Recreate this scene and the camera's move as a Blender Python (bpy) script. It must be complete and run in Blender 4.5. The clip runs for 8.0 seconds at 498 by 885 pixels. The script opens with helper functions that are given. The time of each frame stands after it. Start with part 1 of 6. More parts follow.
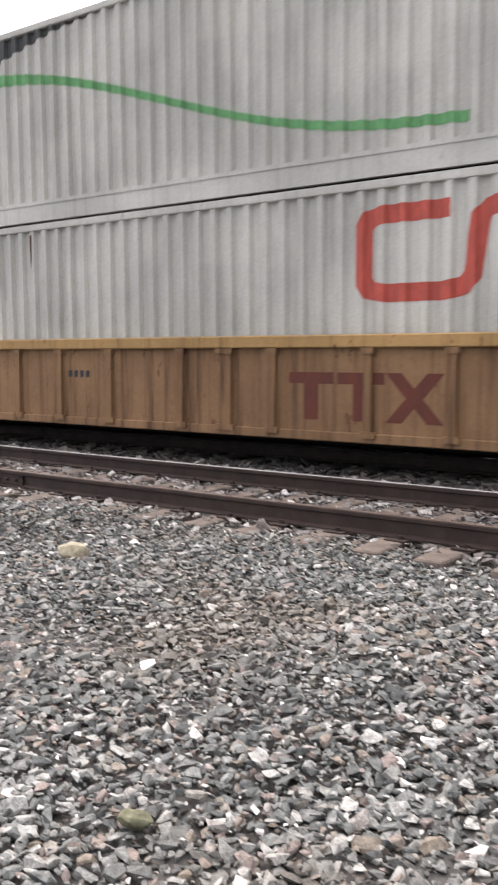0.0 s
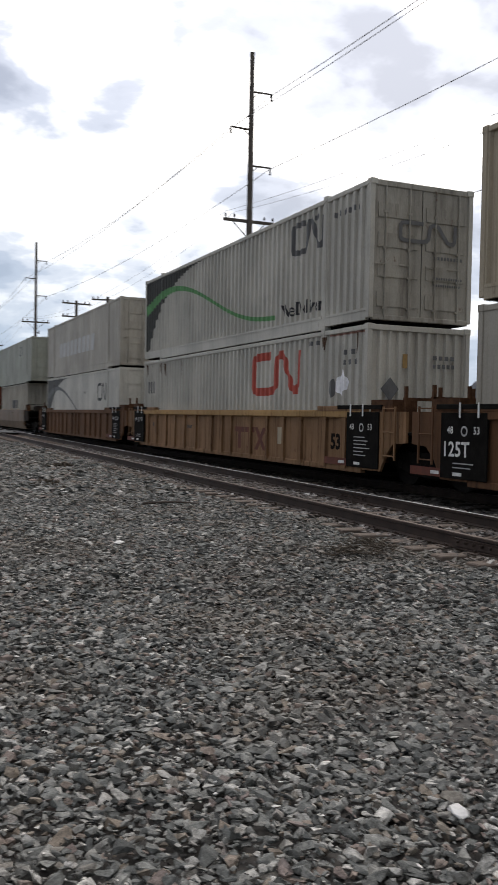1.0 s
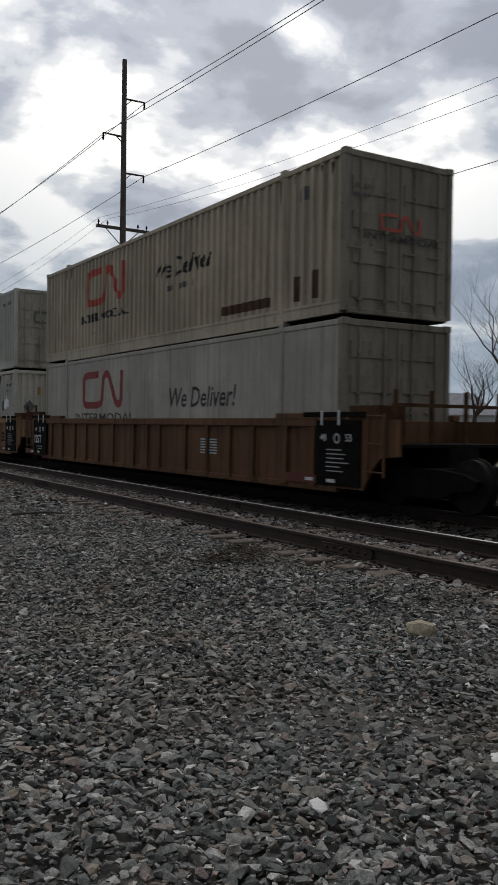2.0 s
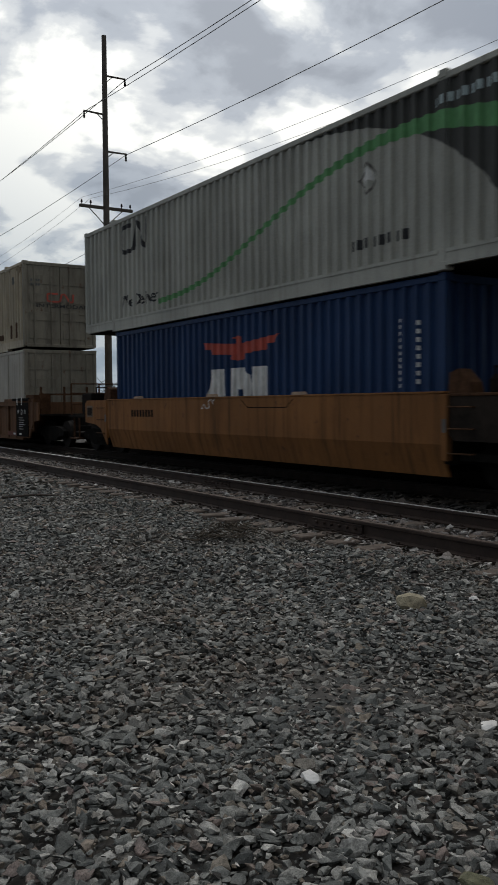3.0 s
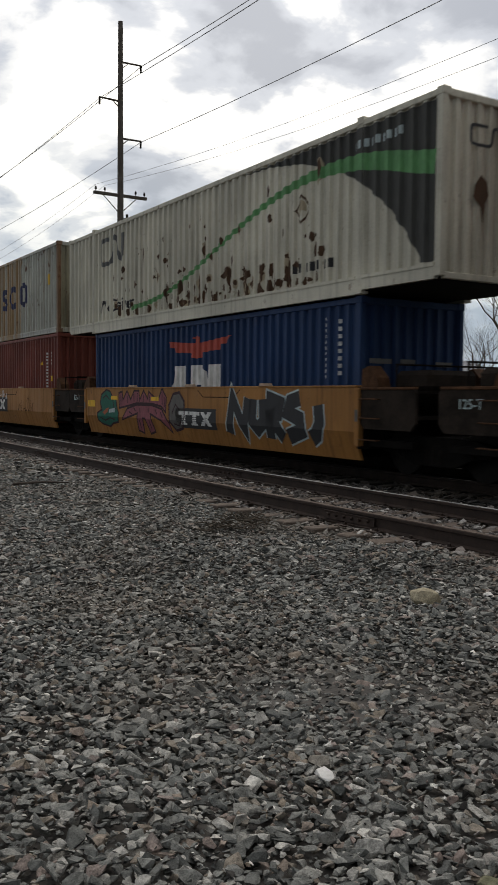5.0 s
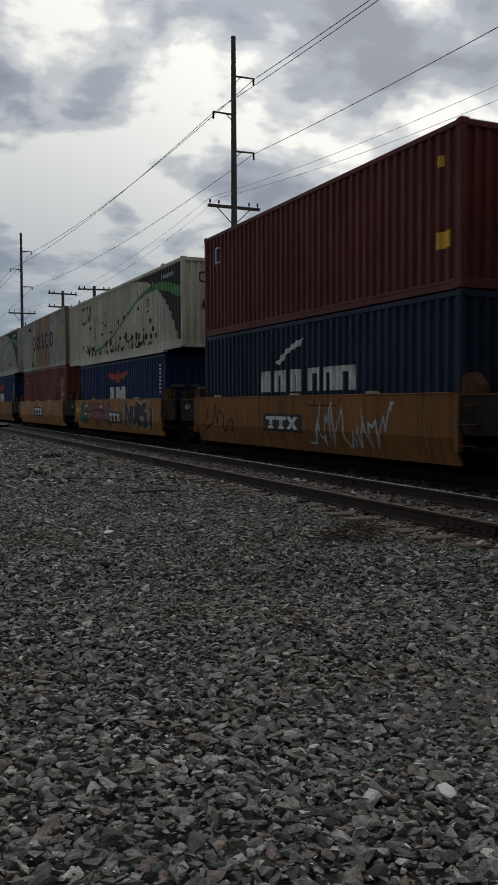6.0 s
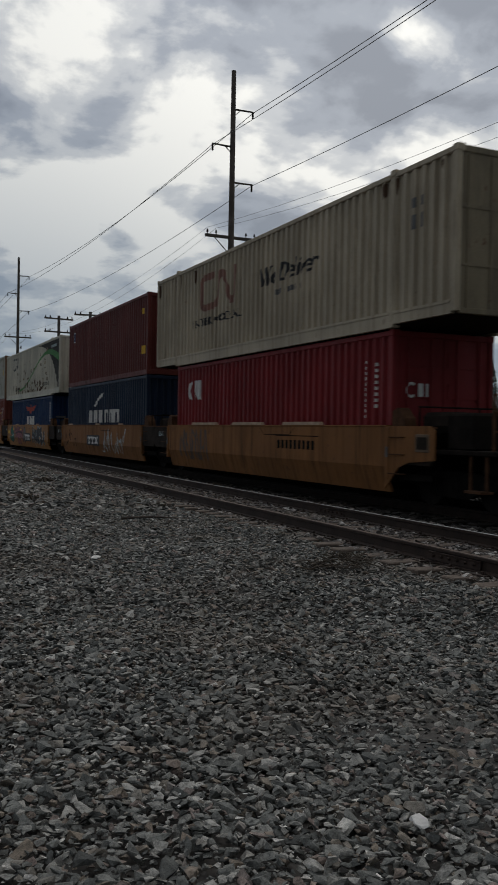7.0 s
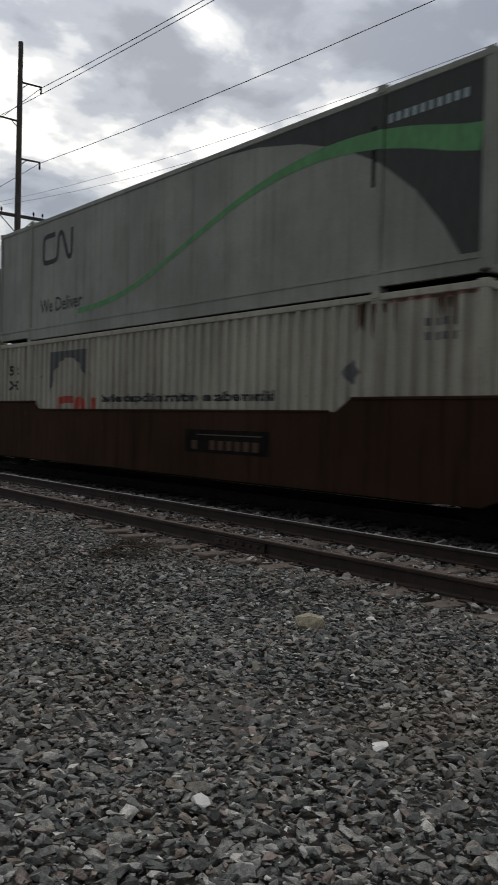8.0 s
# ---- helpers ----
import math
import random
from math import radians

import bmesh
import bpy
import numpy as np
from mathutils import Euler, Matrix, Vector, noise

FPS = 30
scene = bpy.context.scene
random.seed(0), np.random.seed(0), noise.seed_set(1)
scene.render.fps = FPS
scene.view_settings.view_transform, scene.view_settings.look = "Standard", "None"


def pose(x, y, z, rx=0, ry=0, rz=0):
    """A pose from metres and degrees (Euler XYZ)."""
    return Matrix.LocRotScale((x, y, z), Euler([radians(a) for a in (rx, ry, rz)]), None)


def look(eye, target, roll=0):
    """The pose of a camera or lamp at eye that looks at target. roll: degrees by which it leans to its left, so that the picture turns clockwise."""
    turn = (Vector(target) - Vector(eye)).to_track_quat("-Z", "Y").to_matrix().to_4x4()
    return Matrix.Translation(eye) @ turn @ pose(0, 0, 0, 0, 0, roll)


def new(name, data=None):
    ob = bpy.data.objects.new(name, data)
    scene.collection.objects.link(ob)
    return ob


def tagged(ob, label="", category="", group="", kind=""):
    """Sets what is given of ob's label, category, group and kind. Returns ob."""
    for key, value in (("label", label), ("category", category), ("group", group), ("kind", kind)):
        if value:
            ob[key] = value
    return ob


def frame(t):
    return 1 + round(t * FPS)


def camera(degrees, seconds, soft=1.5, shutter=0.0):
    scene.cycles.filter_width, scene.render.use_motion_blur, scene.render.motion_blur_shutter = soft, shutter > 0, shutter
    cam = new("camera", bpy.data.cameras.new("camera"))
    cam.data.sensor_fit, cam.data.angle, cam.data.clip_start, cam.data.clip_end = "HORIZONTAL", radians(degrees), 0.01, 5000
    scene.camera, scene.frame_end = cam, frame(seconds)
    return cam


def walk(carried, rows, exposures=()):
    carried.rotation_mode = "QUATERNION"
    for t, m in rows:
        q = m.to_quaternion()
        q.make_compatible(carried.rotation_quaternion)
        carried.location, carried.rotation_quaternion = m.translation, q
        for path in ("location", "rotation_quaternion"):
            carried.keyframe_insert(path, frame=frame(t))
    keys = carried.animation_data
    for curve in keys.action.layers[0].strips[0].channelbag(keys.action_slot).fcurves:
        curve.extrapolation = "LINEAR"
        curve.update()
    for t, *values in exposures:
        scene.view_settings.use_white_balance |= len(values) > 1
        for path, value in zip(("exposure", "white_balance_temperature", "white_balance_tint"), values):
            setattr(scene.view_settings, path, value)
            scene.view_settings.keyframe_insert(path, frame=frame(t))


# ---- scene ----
EYE = 1.3            # eye above the rail heads, which lie at z = 0
SPEED = 16.78        # train, metres a second
MAIN_X = 10.78       # centre of the running track
SIDE_X = 7.0         # centre of the siding
MAIN_SLOPE, SIDE_SLOPE = 0.005, 0.030     # how the two tracks lean to the right with distance: the siding runs in to join the main

cam = camera(31.76, 8.0, soft=1.5, shutter=0.13)
# seconds; the eye's sway in metres; yaw, pitch, roll
PATH = [(0, 0.062, -0.041, 0.011, -54.13, -6.10, 0.31), (0.2, 0.063, -0.015, -0.001, -50.02, -3.53, 1.07),
        (0.4, 0.051, 0.009, -0.004, -45.71, -4.60, 0.20), (0.5, 0.050, 0.022, -0.009, -43.82, -5.05, -0.16),
        (0.6, 0.022, 0.023, 0.006, -40.56, -3.90, -0.15), (0.8, -0.022, 0.022, 0.003, -31.27, -1.84, -0.71),
        (1, -0.049, 0.041, 0.007, -23.68, -1.71, -1.06), (1.2, -0.075, 0.042, -0.002, -20.05, -1.15, -2.07),
        (1.5, -0.073, 0.006, 0.002, -23.08, -0.62, -2.87), (1.7, -0.038, -0.019, 0.004, -30.40, -0.15, -2.06),
        (2.8, 0.002, -0.032, -0.007, -32.14, -2.12, 0.34), (3, -0.000, -0.034, -0.005, -32.43, -2.44, 0.42),
        (3.2, 0.011, -0.029, -0.007, -33.73, -2.68, 0.31), (3.5, 0.024, -0.022, -0.008, -37.18, -3.28, -0.36),
        (4, 0.015, -0.008, -0.008, -40.27, -4.23, -1.89), (4.2, 0.006, -0.003, -0.012, -39.51, -4.19, -2.20),
        (4.5, -0.010, 0.012, -0.007, -36.83, -4.11, -2.07), (4.8, -0.004, 0.026, -0.003, -33.87, -3.72, -1.14),
        (5, 0.004, 0.040, -0.005, -31.75, -3.08, -0.49), (5.2, -0.001, 0.051, 0.018, -30.31, -2.95, -0.21),
        (6.3, -0.009, 0.018, -0.003, -22.65, -2.00, -0.39), (6.5, -0.015, -0.004, -0.001, -22.13, -1.37, -0.77),
        (6.7, -0.003, -0.024, 0.001, -22.40, -1.02, -0.80), (7, 0.008, -0.028, 0.003, -24.75, -0.70, -1.03),
        (7.2, 0.010, -0.020, 0.001, -26.63, -0.61, -1.13), (7.5, 0.010, -0.023, 0.009, -30.71, -0.73, -1.28),
        (7.8, 0.022, -0.044, 0.008, -35.21, -1.07, -1.26), (8, 0.035, -0.041, 0.006, -38.34, -1.29, -1.42)]
EXPOSURES = [(0.0, 1.92, 6720, 17), (0.5, 1.47, 6650, 16), (1.0, 0.38, 6600, 13), (1.5, -0.25, 6480, 12), (3.0, -0.5, 6450, 8), (3.5, -0.42, 6650, 10), (4.0, 0.18, 7050, 10),
             (4.5, 0.38, 7100, 10), (5.0, -0.02, 6850, 10), (6.5, -0.82, 6450, 9), (7.0, -0.82, 6450, 9), (7.5, -0.74, 6450, 9), (8.0, -0.42, 6550, 10)]

walk(cam, [(t, pose(dx, dy, EYE + dz, 90 + p, r, y)) for t, dx, dy, dz, y, p, r in PATH], EXPOSURES)

# ---- world and sun ----
SUN_AZ, SUN_EL = 33.0, 46.0     # degrees from the track direction towards the train, and above the horizon


def direction(az, el):
    a, e = radians(az), radians(el)
    return Vector((math.sin(a) * math.cos(e), math.cos(a) * math.cos(e), math.sin(e)))


class Tree:
    """Short hand for building node trees."""

    def __init__(self, tree):
        self.t = tree

    def node(self, kind):
        return self.t.nodes.new(kind)

    def link(self, a, b):
        self.t.links.new(a, b)

    def value(self, socket, v):
        if isinstance(v, bpy.types.NodeSocket):
            self.link(v, socket)
        else:
            socket.default_value = v

    def math(self, op, a, b=0.0, clamp=False):
        n = self.node("ShaderNodeMath")
        n.operation, n.use_clamp = op, clamp
        self.value(n.inputs[0], a)
        self.value(n.inputs[1], b)
        return n.outputs[0]

    def ramp(self, fac, stops, smooth=True):
        n = self.node("ShaderNodeValToRGB")
        el = n.color_ramp.elements
        n.color_ramp.interpolation = "EASE" if smooth else "LINEAR"
        while len(el) < len(stops):
            el.new(0.5)
        for e, (p, c) in zip(el, stops):
            e.position = p
            e.color = (*c, 1) if isinstance(c, tuple) else (c, c, c, 1)
        self.link(fac, n.inputs[0])
        return n.outputs[0]

    def mix(self, fac, a, b, kind="MIX"):
        n = self.node("ShaderNodeMix")
        n.data_type, n.blend_type = "RGBA", kind
        self.value(n.inputs[0], fac)
        for s, v in ((n.inputs[6], a), (n.inputs[7], b)):
            self.value(s, (*v, 1) if isinstance(v, tuple) and len(v) == 3 else v)
        return n.outputs[2]

    def noise(self, vec, scale, detail=4, rough=0.55, distort=0.0):
        n = self.node("ShaderNodeTexNoise")
        n.inputs["Scale"].default_value, n.inputs["Detail"].default_value = scale, detail
        n.inputs["Roughness"].default_value, n.inputs["Distortion"].default_value = rough, distort
        self.link(vec, n.inputs["Vector"])
        return n.outputs["Fac"]

    def scaled(self, vec, s, at=(0, 0, 0)):
        n = self.node("ShaderNodeMapping")
        n.inputs["Scale"].default_value, n.inputs["Location"].default_value = s, at
        self.link(vec, n.inputs["Vector"])
        return n.outputs[0]


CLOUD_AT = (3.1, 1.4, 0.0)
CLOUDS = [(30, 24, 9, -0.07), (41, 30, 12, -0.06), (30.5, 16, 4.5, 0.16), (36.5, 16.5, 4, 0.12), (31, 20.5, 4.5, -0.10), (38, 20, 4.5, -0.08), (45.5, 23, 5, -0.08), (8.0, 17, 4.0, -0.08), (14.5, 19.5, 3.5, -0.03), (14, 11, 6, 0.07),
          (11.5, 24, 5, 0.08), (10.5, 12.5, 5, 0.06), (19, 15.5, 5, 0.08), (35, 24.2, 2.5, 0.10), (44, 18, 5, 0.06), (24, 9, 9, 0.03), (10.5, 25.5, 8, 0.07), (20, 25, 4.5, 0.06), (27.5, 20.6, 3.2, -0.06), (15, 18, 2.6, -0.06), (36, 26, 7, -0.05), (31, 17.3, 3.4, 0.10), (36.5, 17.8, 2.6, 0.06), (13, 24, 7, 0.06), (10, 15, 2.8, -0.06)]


def build_world():
    world = bpy.data.worlds.new("overcast_sky")
    scene.world = world
    world.use_nodes = True
    t = Tree(world.node_tree)
    world.node_tree.nodes.clear()
    out, back = t.node("ShaderNodeOutputWorld"), t.node("ShaderNodeBackground")
    sky = t.node("ShaderNodeTexSky")
    sky.sky_type, sky.sun_disc = "NISHITA", False
    sky.sun_elevation, sky.sun_rotation = radians(SUN_EL), radians(SUN_AZ)
    co = t.node("ShaderNodeTexCoord").outputs["Generated"]
    # flattened cloud deck: stretched sideways near the horizon
    sep = t.node("ShaderNodeSeparateXYZ")
    t.link(co, sep.inputs[0])
    z = t.math("ADD", t.math("MAXIMUM", sep.outputs[2], 0.0), 0.30)
    comb = t.node("ShaderNodeCombineXYZ")
    t.link(t.math("DIVIDE", sep.outputs[0], z), comb.inputs[0])
    t.link(t.math("DIVIDE", sep.outputs[1], z), comb.inputs[1])
    deck = t.scaled(comb.outputs[0], (1, 1, 1), CLOUD_AT)
    big = t.noise(deck, 2.1, 5, 0.5, 0.3)
    fine = t.noise(deck, 6.0, 6, 0.55, 0.2)
    body = t.math("ADD", t.math("MULTIPLY", big, 0.92), t.math("SUBTRACT", t.math("MULTIPLY", fine, 0.56), 0.235))
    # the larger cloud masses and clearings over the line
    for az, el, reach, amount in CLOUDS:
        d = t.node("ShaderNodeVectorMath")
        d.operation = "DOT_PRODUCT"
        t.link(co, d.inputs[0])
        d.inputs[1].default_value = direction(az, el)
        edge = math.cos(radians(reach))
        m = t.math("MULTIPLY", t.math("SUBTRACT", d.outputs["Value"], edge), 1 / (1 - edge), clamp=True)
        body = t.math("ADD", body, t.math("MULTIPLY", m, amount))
    cover = t.ramp(body, [(0.36, (0.225, 0.255, 0.315)), (0.46, (0.34, 0.375, 0.44)), (0.53, (0.57, 0.59, 0.62)), (0.61, (0.96, 0.95, 0.91))])
    # an overcast dome: brightest overhead, brighter on the side of the hidden sun
    dot = t.node("ShaderNodeVectorMath")
    dot.operation = "DOT_PRODUCT"
    t.link(co, dot.inputs[0])
    dot.inputs[1].default_value = direction(SUN_AZ, 22)
    towards = dot.outputs["Value"]
    near = t.math("POWER", t.math("MAXIMUM", towards, 0.0), 16.0)
    dome = t.math("ADD", 0.84, t.math("MULTIPLY", t.math("MAXIMUM", sep.outputs[2], 0.0), 1.05))
    glow = t.math("ADD", t.math("MULTIPLY", dome, t.math("ADD", 0.71, t.math("MULTIPLY", towards, 0.58))), t.math("MULTIPLY", near, 0.42))
    lit = t.node("ShaderNodeVectorMath")
    lit.operation = "SCALE"
    t.link(cover, lit.inputs[0])
    t.link(glow, lit.inputs["Scale"])
    warm = t.mix(t.math("MULTIPLY", near, 0.12), lit.outputs[0], (1.3, 1.15, 0.85))
    # the low sky turns blue-grey with distance
    low = t.math("SUBTRACT", 1.0, t.math("MULTIPLY", t.math("MAXIMUM", sep.outputs[2], 0.0), 2.7), clamp=True)
    away = t.math("SUBTRACT", 1.0, t.math("MULTIPLY", t.math("POWER", t.math("MAXIMUM", towards, 0.0), 36.0), 1.25), clamp=True)
    hazed = t.mix(t.math("MULTIPLY", t.math("MULTIPLY", low, away), 0.9), warm, (0.36, 0.47, 0.60))
    dim = t.node("ShaderNodeVectorMath")
    dim.operation = "SCALE"
    t.link(sky.outputs[0], dim.inputs[0])
    dim.inputs["Scale"].default_value = 0.10
    t.link(t.mix(0.94, dim.outputs[0], hazed), back.inputs[0])
    back.inputs[1].default_value = 1.0
    t.link(back.outputs[0], out.inputs[0])


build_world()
sun_data = bpy.data.lights.new("sun", "SUN")
sun_data.energy, sun_data.angle, sun_data.color = 1.1, radians(26), (1.0, 0.96, 0.90)
sun = new("sun", sun_data)
sun.matrix_world = look(direction(SUN_AZ, SUN_EL) * 100, (0, 0, 0))

# ---- materials ----
def material(name):
    m = bpy.data.materials.new(name)
    m.use_nodes = True
    t = Tree(m.node_tree)
    return m, t, m.node_tree.nodes["Principled BSDF"]


def bump(t, b, height, strength=0.3, distance=0.01):
    n = t.node("ShaderNodeBump")
    n.inputs["Strength"].default_value, n.inputs["Distance"].default_value = strength, distance
    t.link(height, n.inputs["Height"])
    t.link(n.outputs[0], b.inputs["Normal"])


def paint(name, colour, dirt=0.45, rust=0.2, rough=0.55, grime=(0.10, 0.085, 0.07), band=None, metal=0.0, gloss=0.2):
    """Weathered paint on steel: faded patches, rain streaks, chips of rust."""
    m, t, b = material(name)
    co = t.node("ShaderNodeTexCoord").outputs["Object"]
    patches = t.noise(t.scaled(co, (1, 0.6, 0.6)), 0.9, 5, 0.6)
    grain = t.noise(co, 38, 3)
    streak = t.noise(t.scaled(co, (3, 7.0, 0.35)), 1.0, 6, 0.65)
    c = t.mix(t.ramp(patches, [(0.35, 0.0), (0.7, 1.0)]), tuple(v * 0.82 for v in colour), tuple(min(1, v * 1.12) for v in colour))
    if band:      # a repainted length along the side
        y0, y1, shade = band
        sep = t.node("ShaderNodeSeparateXYZ")
        t.link(co, sep.inputs[0])
        w = t.math("ADD", sep.outputs[1], t.math("MULTIPLY", t.math("SUBTRACT", streak, 0.5), 0.9))
        inside = t.math("MULTIPLY", t.math("GREATER_THAN", w, y0), t.math("LESS_THAN", w, y1))
        strip = t.noise(t.scaled(co, (1, 3.2, 0.12)), 1.0, 4, 0.6)
        c = t.mix(t.math("MULTIPLY", inside, t.ramp(strip, [(0.33, 0.25), (0.6, 0.95)])), c, shade)
    c = t.mix(t.math("MULTIPLY", t.ramp(streak, [(0.46, 0.0), (0.74, 1.0)]), dirt), c, grime)
    chips = t.noise(t.scaled(co, (1, 1, 0.6)), 5.5, 8, 0.7)
    c = t.mix(t.math("MULTIPLY", t.ramp(chips, [(0.66 - 0.12 * rust, 0.0), (0.70 - 0.10 * rust, 1.0)]), min(1.0, rust * 2)), c, (0.105, 0.045, 0.022))
    c = t.mix(0.12, c, t.ramp(grain, [(0.3, 0.2), (0.7, 0.8)]), "OVERLAY")
    t.link(c, b.inputs["Base Color"])
    t.link(t.ramp(streak, [(0.3, rough - 0.08), (0.8, min(1.0, rough + 0.25))]), b.inputs["Roughness"])
    b.inputs["Metallic"].default_value = metal
    b.inputs["Specular IOR Level"].default_value = gloss
    bump(t, b, patches, 0.25, 0.02)
    return m


def plain(name, colour, rough=0.6, vary=0.25, scale=6.0, metal=0.0, relief=0.2, gloss=0.35):
    """A simple surface with two scales of variation."""
    m, t, b = material(name)
    co = t.node("ShaderNodeTexCoord").outputs["Object"]
    n1, n2 = t.noise(co, scale, 5, 0.6), t.noise(co, scale * 9, 3)
    f = t.math("ADD", t.math("MULTIPLY", n1, 0.7), t.math("MULTIPLY", n2, 0.3))
    t.link(t.ramp(f, [(0.3, tuple(v * (1 - vary) for v in colour)), (0.7, tuple(min(1, v * (1 + vary)) for v in colour))]), b.inputs["Base Color"])
    b.inputs["Roughness"].default_value, b.inputs["Metallic"].default_value = rough, metal
    b.inputs["Specular IOR Level"].default_value = gloss
    bump(t, b, n2, relief, 0.006)
    return m


def worn_print(name, colour, rough=0.65):
    """Lettering paint, rubbed thin in places."""
    m, t, b = material(name)
    co = t.node("ShaderNodeTexCoord").outputs["Object"]
    n = t.noise(t.scaled(co, (2, 2.5, 1.0)), 3.0, 6, 0.7)
    t.link(t.ramp(n, [(0.32, tuple(v * 0.75 + 0.008 for v in colour)), (0.7, tuple(min(1, v * 1.15) for v in colour))]), b.inputs["Base Color"])
    b.inputs["Roughness"].default_value = rough
    b.inputs["Specular IOR Level"].default_value = 0.2
    return m


def stone_material(name, stops, rough=0.85):
    m, t, b = material(name)
    geo = t.node("ShaderNodeNewGeometry")
    co = t.node("ShaderNodeTexCoord").outputs["Object"]
    base = t.ramp(geo.outputs["Random Per Island"], stops, False)
    n1, n2 = t.noise(co, 30, 4, 0.6), t.noise(co, 160, 3)
    zone = t.noise(co, 0.55, 3, 0.6)
    f = t.math("ADD", t.math("MULTIPLY", n1, 0.6), t.math("MULTIPLY", n2, 0.4))
    c = t.mix(0.85, base, t.ramp(f, [(0.30, 0.14), (0.70, 0.86)]), "OVERLAY")
    c = t.mix(t.math("MULTIPLY", t.ramp(zone, [(0.45, 0.0), (0.72, 1.0)]), 0.42), c, (0.15, 0.115, 0.085))
    t.link(c, b.inputs["Base Color"])
    b.inputs["Roughness"].default_value = rough
    b.inputs["Specular IOR Level"].default_value = 0.3
    bump(t, b, f, 0.7, 0.006)
    return m


BALLAST = [(0.0, (0.060, 0.062, 0.059)), (0.22, (0.102, 0.105, 0.098)), (0.45, (0.152, 0.154, 0.143)), (0.62, (0.20, 0.197, 0.18)),
           (0.72, (0.172, 0.142, 0.110)), (0.80, (0.185, 0.146, 0.130)), (0.86, (0.25, 0.245, 0.225)), (0.965, (0.31, 0.30, 0.275)), (1.0, (0.54, 0.52, 0.475))]
M_STONE = stone_material("ballast_stone", BALLAST)
M_TRACKSTONE = stone_material("track_stone", [(0.0, (0.07, 0.062, 0.058)), (0.4, (0.14, 0.125, 0.115)), (0.7, (0.21, 0.185, 0.17)), (0.9, (0.34, 0.32, 0.30)), (1.0, (0.5, 0.48, 0.45))])
# Near-black for the under-train stone: its shade is put into the colour.
M_DARKSTONE = stone_material("oily_stone", [(0.0, (0.010, 0.009, 0.008)), (0.7, (0.024, 0.022, 0.020)), (1.0, (0.06, 0.056, 0.052))], 0.95)
M_CHIP = stone_material("pale_chip", [(0.0, (0.22, 0.21, 0.19)), (0.6, (0.38, 0.36, 0.33)), (1.0, (0.68, 0.66, 0.62))])
M_GROUND = plain("gravel_fines", (0.060, 0.055, 0.050), 0.95, 0.5, 3.0, relief=0.6)
M_FIELD = plain("winter_grass", (0.12, 0.115, 0.06), 0.95, 0.4, 0.3, relief=0.5)
M_ROAD = plain("asphalt", (0.20, 0.195, 0.19), 0.9, 0.25, 1.0)
M_RAIL = plain("rusty_rail_steel", (0.038, 0.024, 0.018), 0.75, 0.35, 4.0, 0.2)
M_RAILSHINE = plain("polished_rail_head", (0.55, 0.54, 0.53), 0.5, 0.2, 10.0, 0.6)
# Main-track rail head kept dark: the train's shade is in its colour.
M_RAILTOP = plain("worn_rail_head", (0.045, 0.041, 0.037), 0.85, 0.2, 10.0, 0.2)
M_RAILDULL = plain("dull_rail_head", (0.115, 0.08, 0.062), 0.5, 0.3, 10.0, 0.4)
M_TIE = plain("weathered_tie_wood", (0.135, 0.105, 0.085), 0.95, 0.4, 5.0, relief=0.7)
# Trucks and car ends: near-black colours that take in the shade there.
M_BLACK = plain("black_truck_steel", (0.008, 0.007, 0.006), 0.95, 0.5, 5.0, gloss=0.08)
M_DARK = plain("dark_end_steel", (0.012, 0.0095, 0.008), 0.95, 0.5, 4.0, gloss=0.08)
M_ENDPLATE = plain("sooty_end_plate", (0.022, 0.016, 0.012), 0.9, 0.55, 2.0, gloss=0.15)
M_RUSTSTEEL = plain("rusty_brown_steel", (0.075, 0.036, 0.018), 0.9, 0.5, 5.0, gloss=0.15)
# Darker copies of tie and rail steel, carrying the shade under the train.
M_SHADETIE = plain("oil_soaked_tie", (0.022, 0.019, 0.016), 0.95, 0.4, 5.0, relief=0.6, gloss=0.1)
M_SHADERAIL = plain("grimy_rail_steel", (0.020, 0.014, 0.011), 0.9, 0.35, 4.0, gloss=0.15)
M_WHEEL = plain("wheel_steel", (0.016, 0.013, 0.011), 0.8, 0.4, 6.0, 0.2, gloss=0.15)
M_POLE = plain("weathered_pole", (0.085, 0.072, 0.062), 0.85, 0.3, 3.0)
M_WIRE = plain("wire_metal", (0.035, 0.035, 0.038), 0.5, 0.1, 3.0)
M_WEED = plain("dead_weed_stalks", (0.075, 0.060, 0.045), 0.95, 0.4, 8.0)
M_BARK = plain("bare_bark", (0.075, 0.060, 0.050), 0.95, 0.35, 4.0)
M_NEEDLE = plain("spruce_needles", (0.035, 0.050, 0.035), 0.9, 0.4, 3.0)
M_WHITEP = worn_print("white_print", (0.66, 0.65, 0.62))
M_BLACKP = worn_print("black_print", (0.035, 0.035, 0.037))
M_GREYP = worn_print("grey_print", (0.12, 0.12, 0.12))
M_REDP = worn_print("red_print", (0.44, 0.085, 0.060))
M_FADEDRED = worn_print("faded_red_print", (0.25, 0.125, 0.095))
M_OLDREDP = worn_print("old_maroon_print", (0.12, 0.034, 0.020))
M_DARKREDP = worn_print("maroon_print", (0.23, 0.035, 0.03))
M_BLUEP = worn_print("navy_print", (0.045, 0.05, 0.105))
M_GREENP = worn_print("green_print", (0.12, 0.30, 0.12))
M_YELLOWP = worn_print("yellow_label", (0.72, 0.43, 0.04))
M_GREYTEXT = worn_print("dusty_white_print", (0.40, 0.39, 0.38))
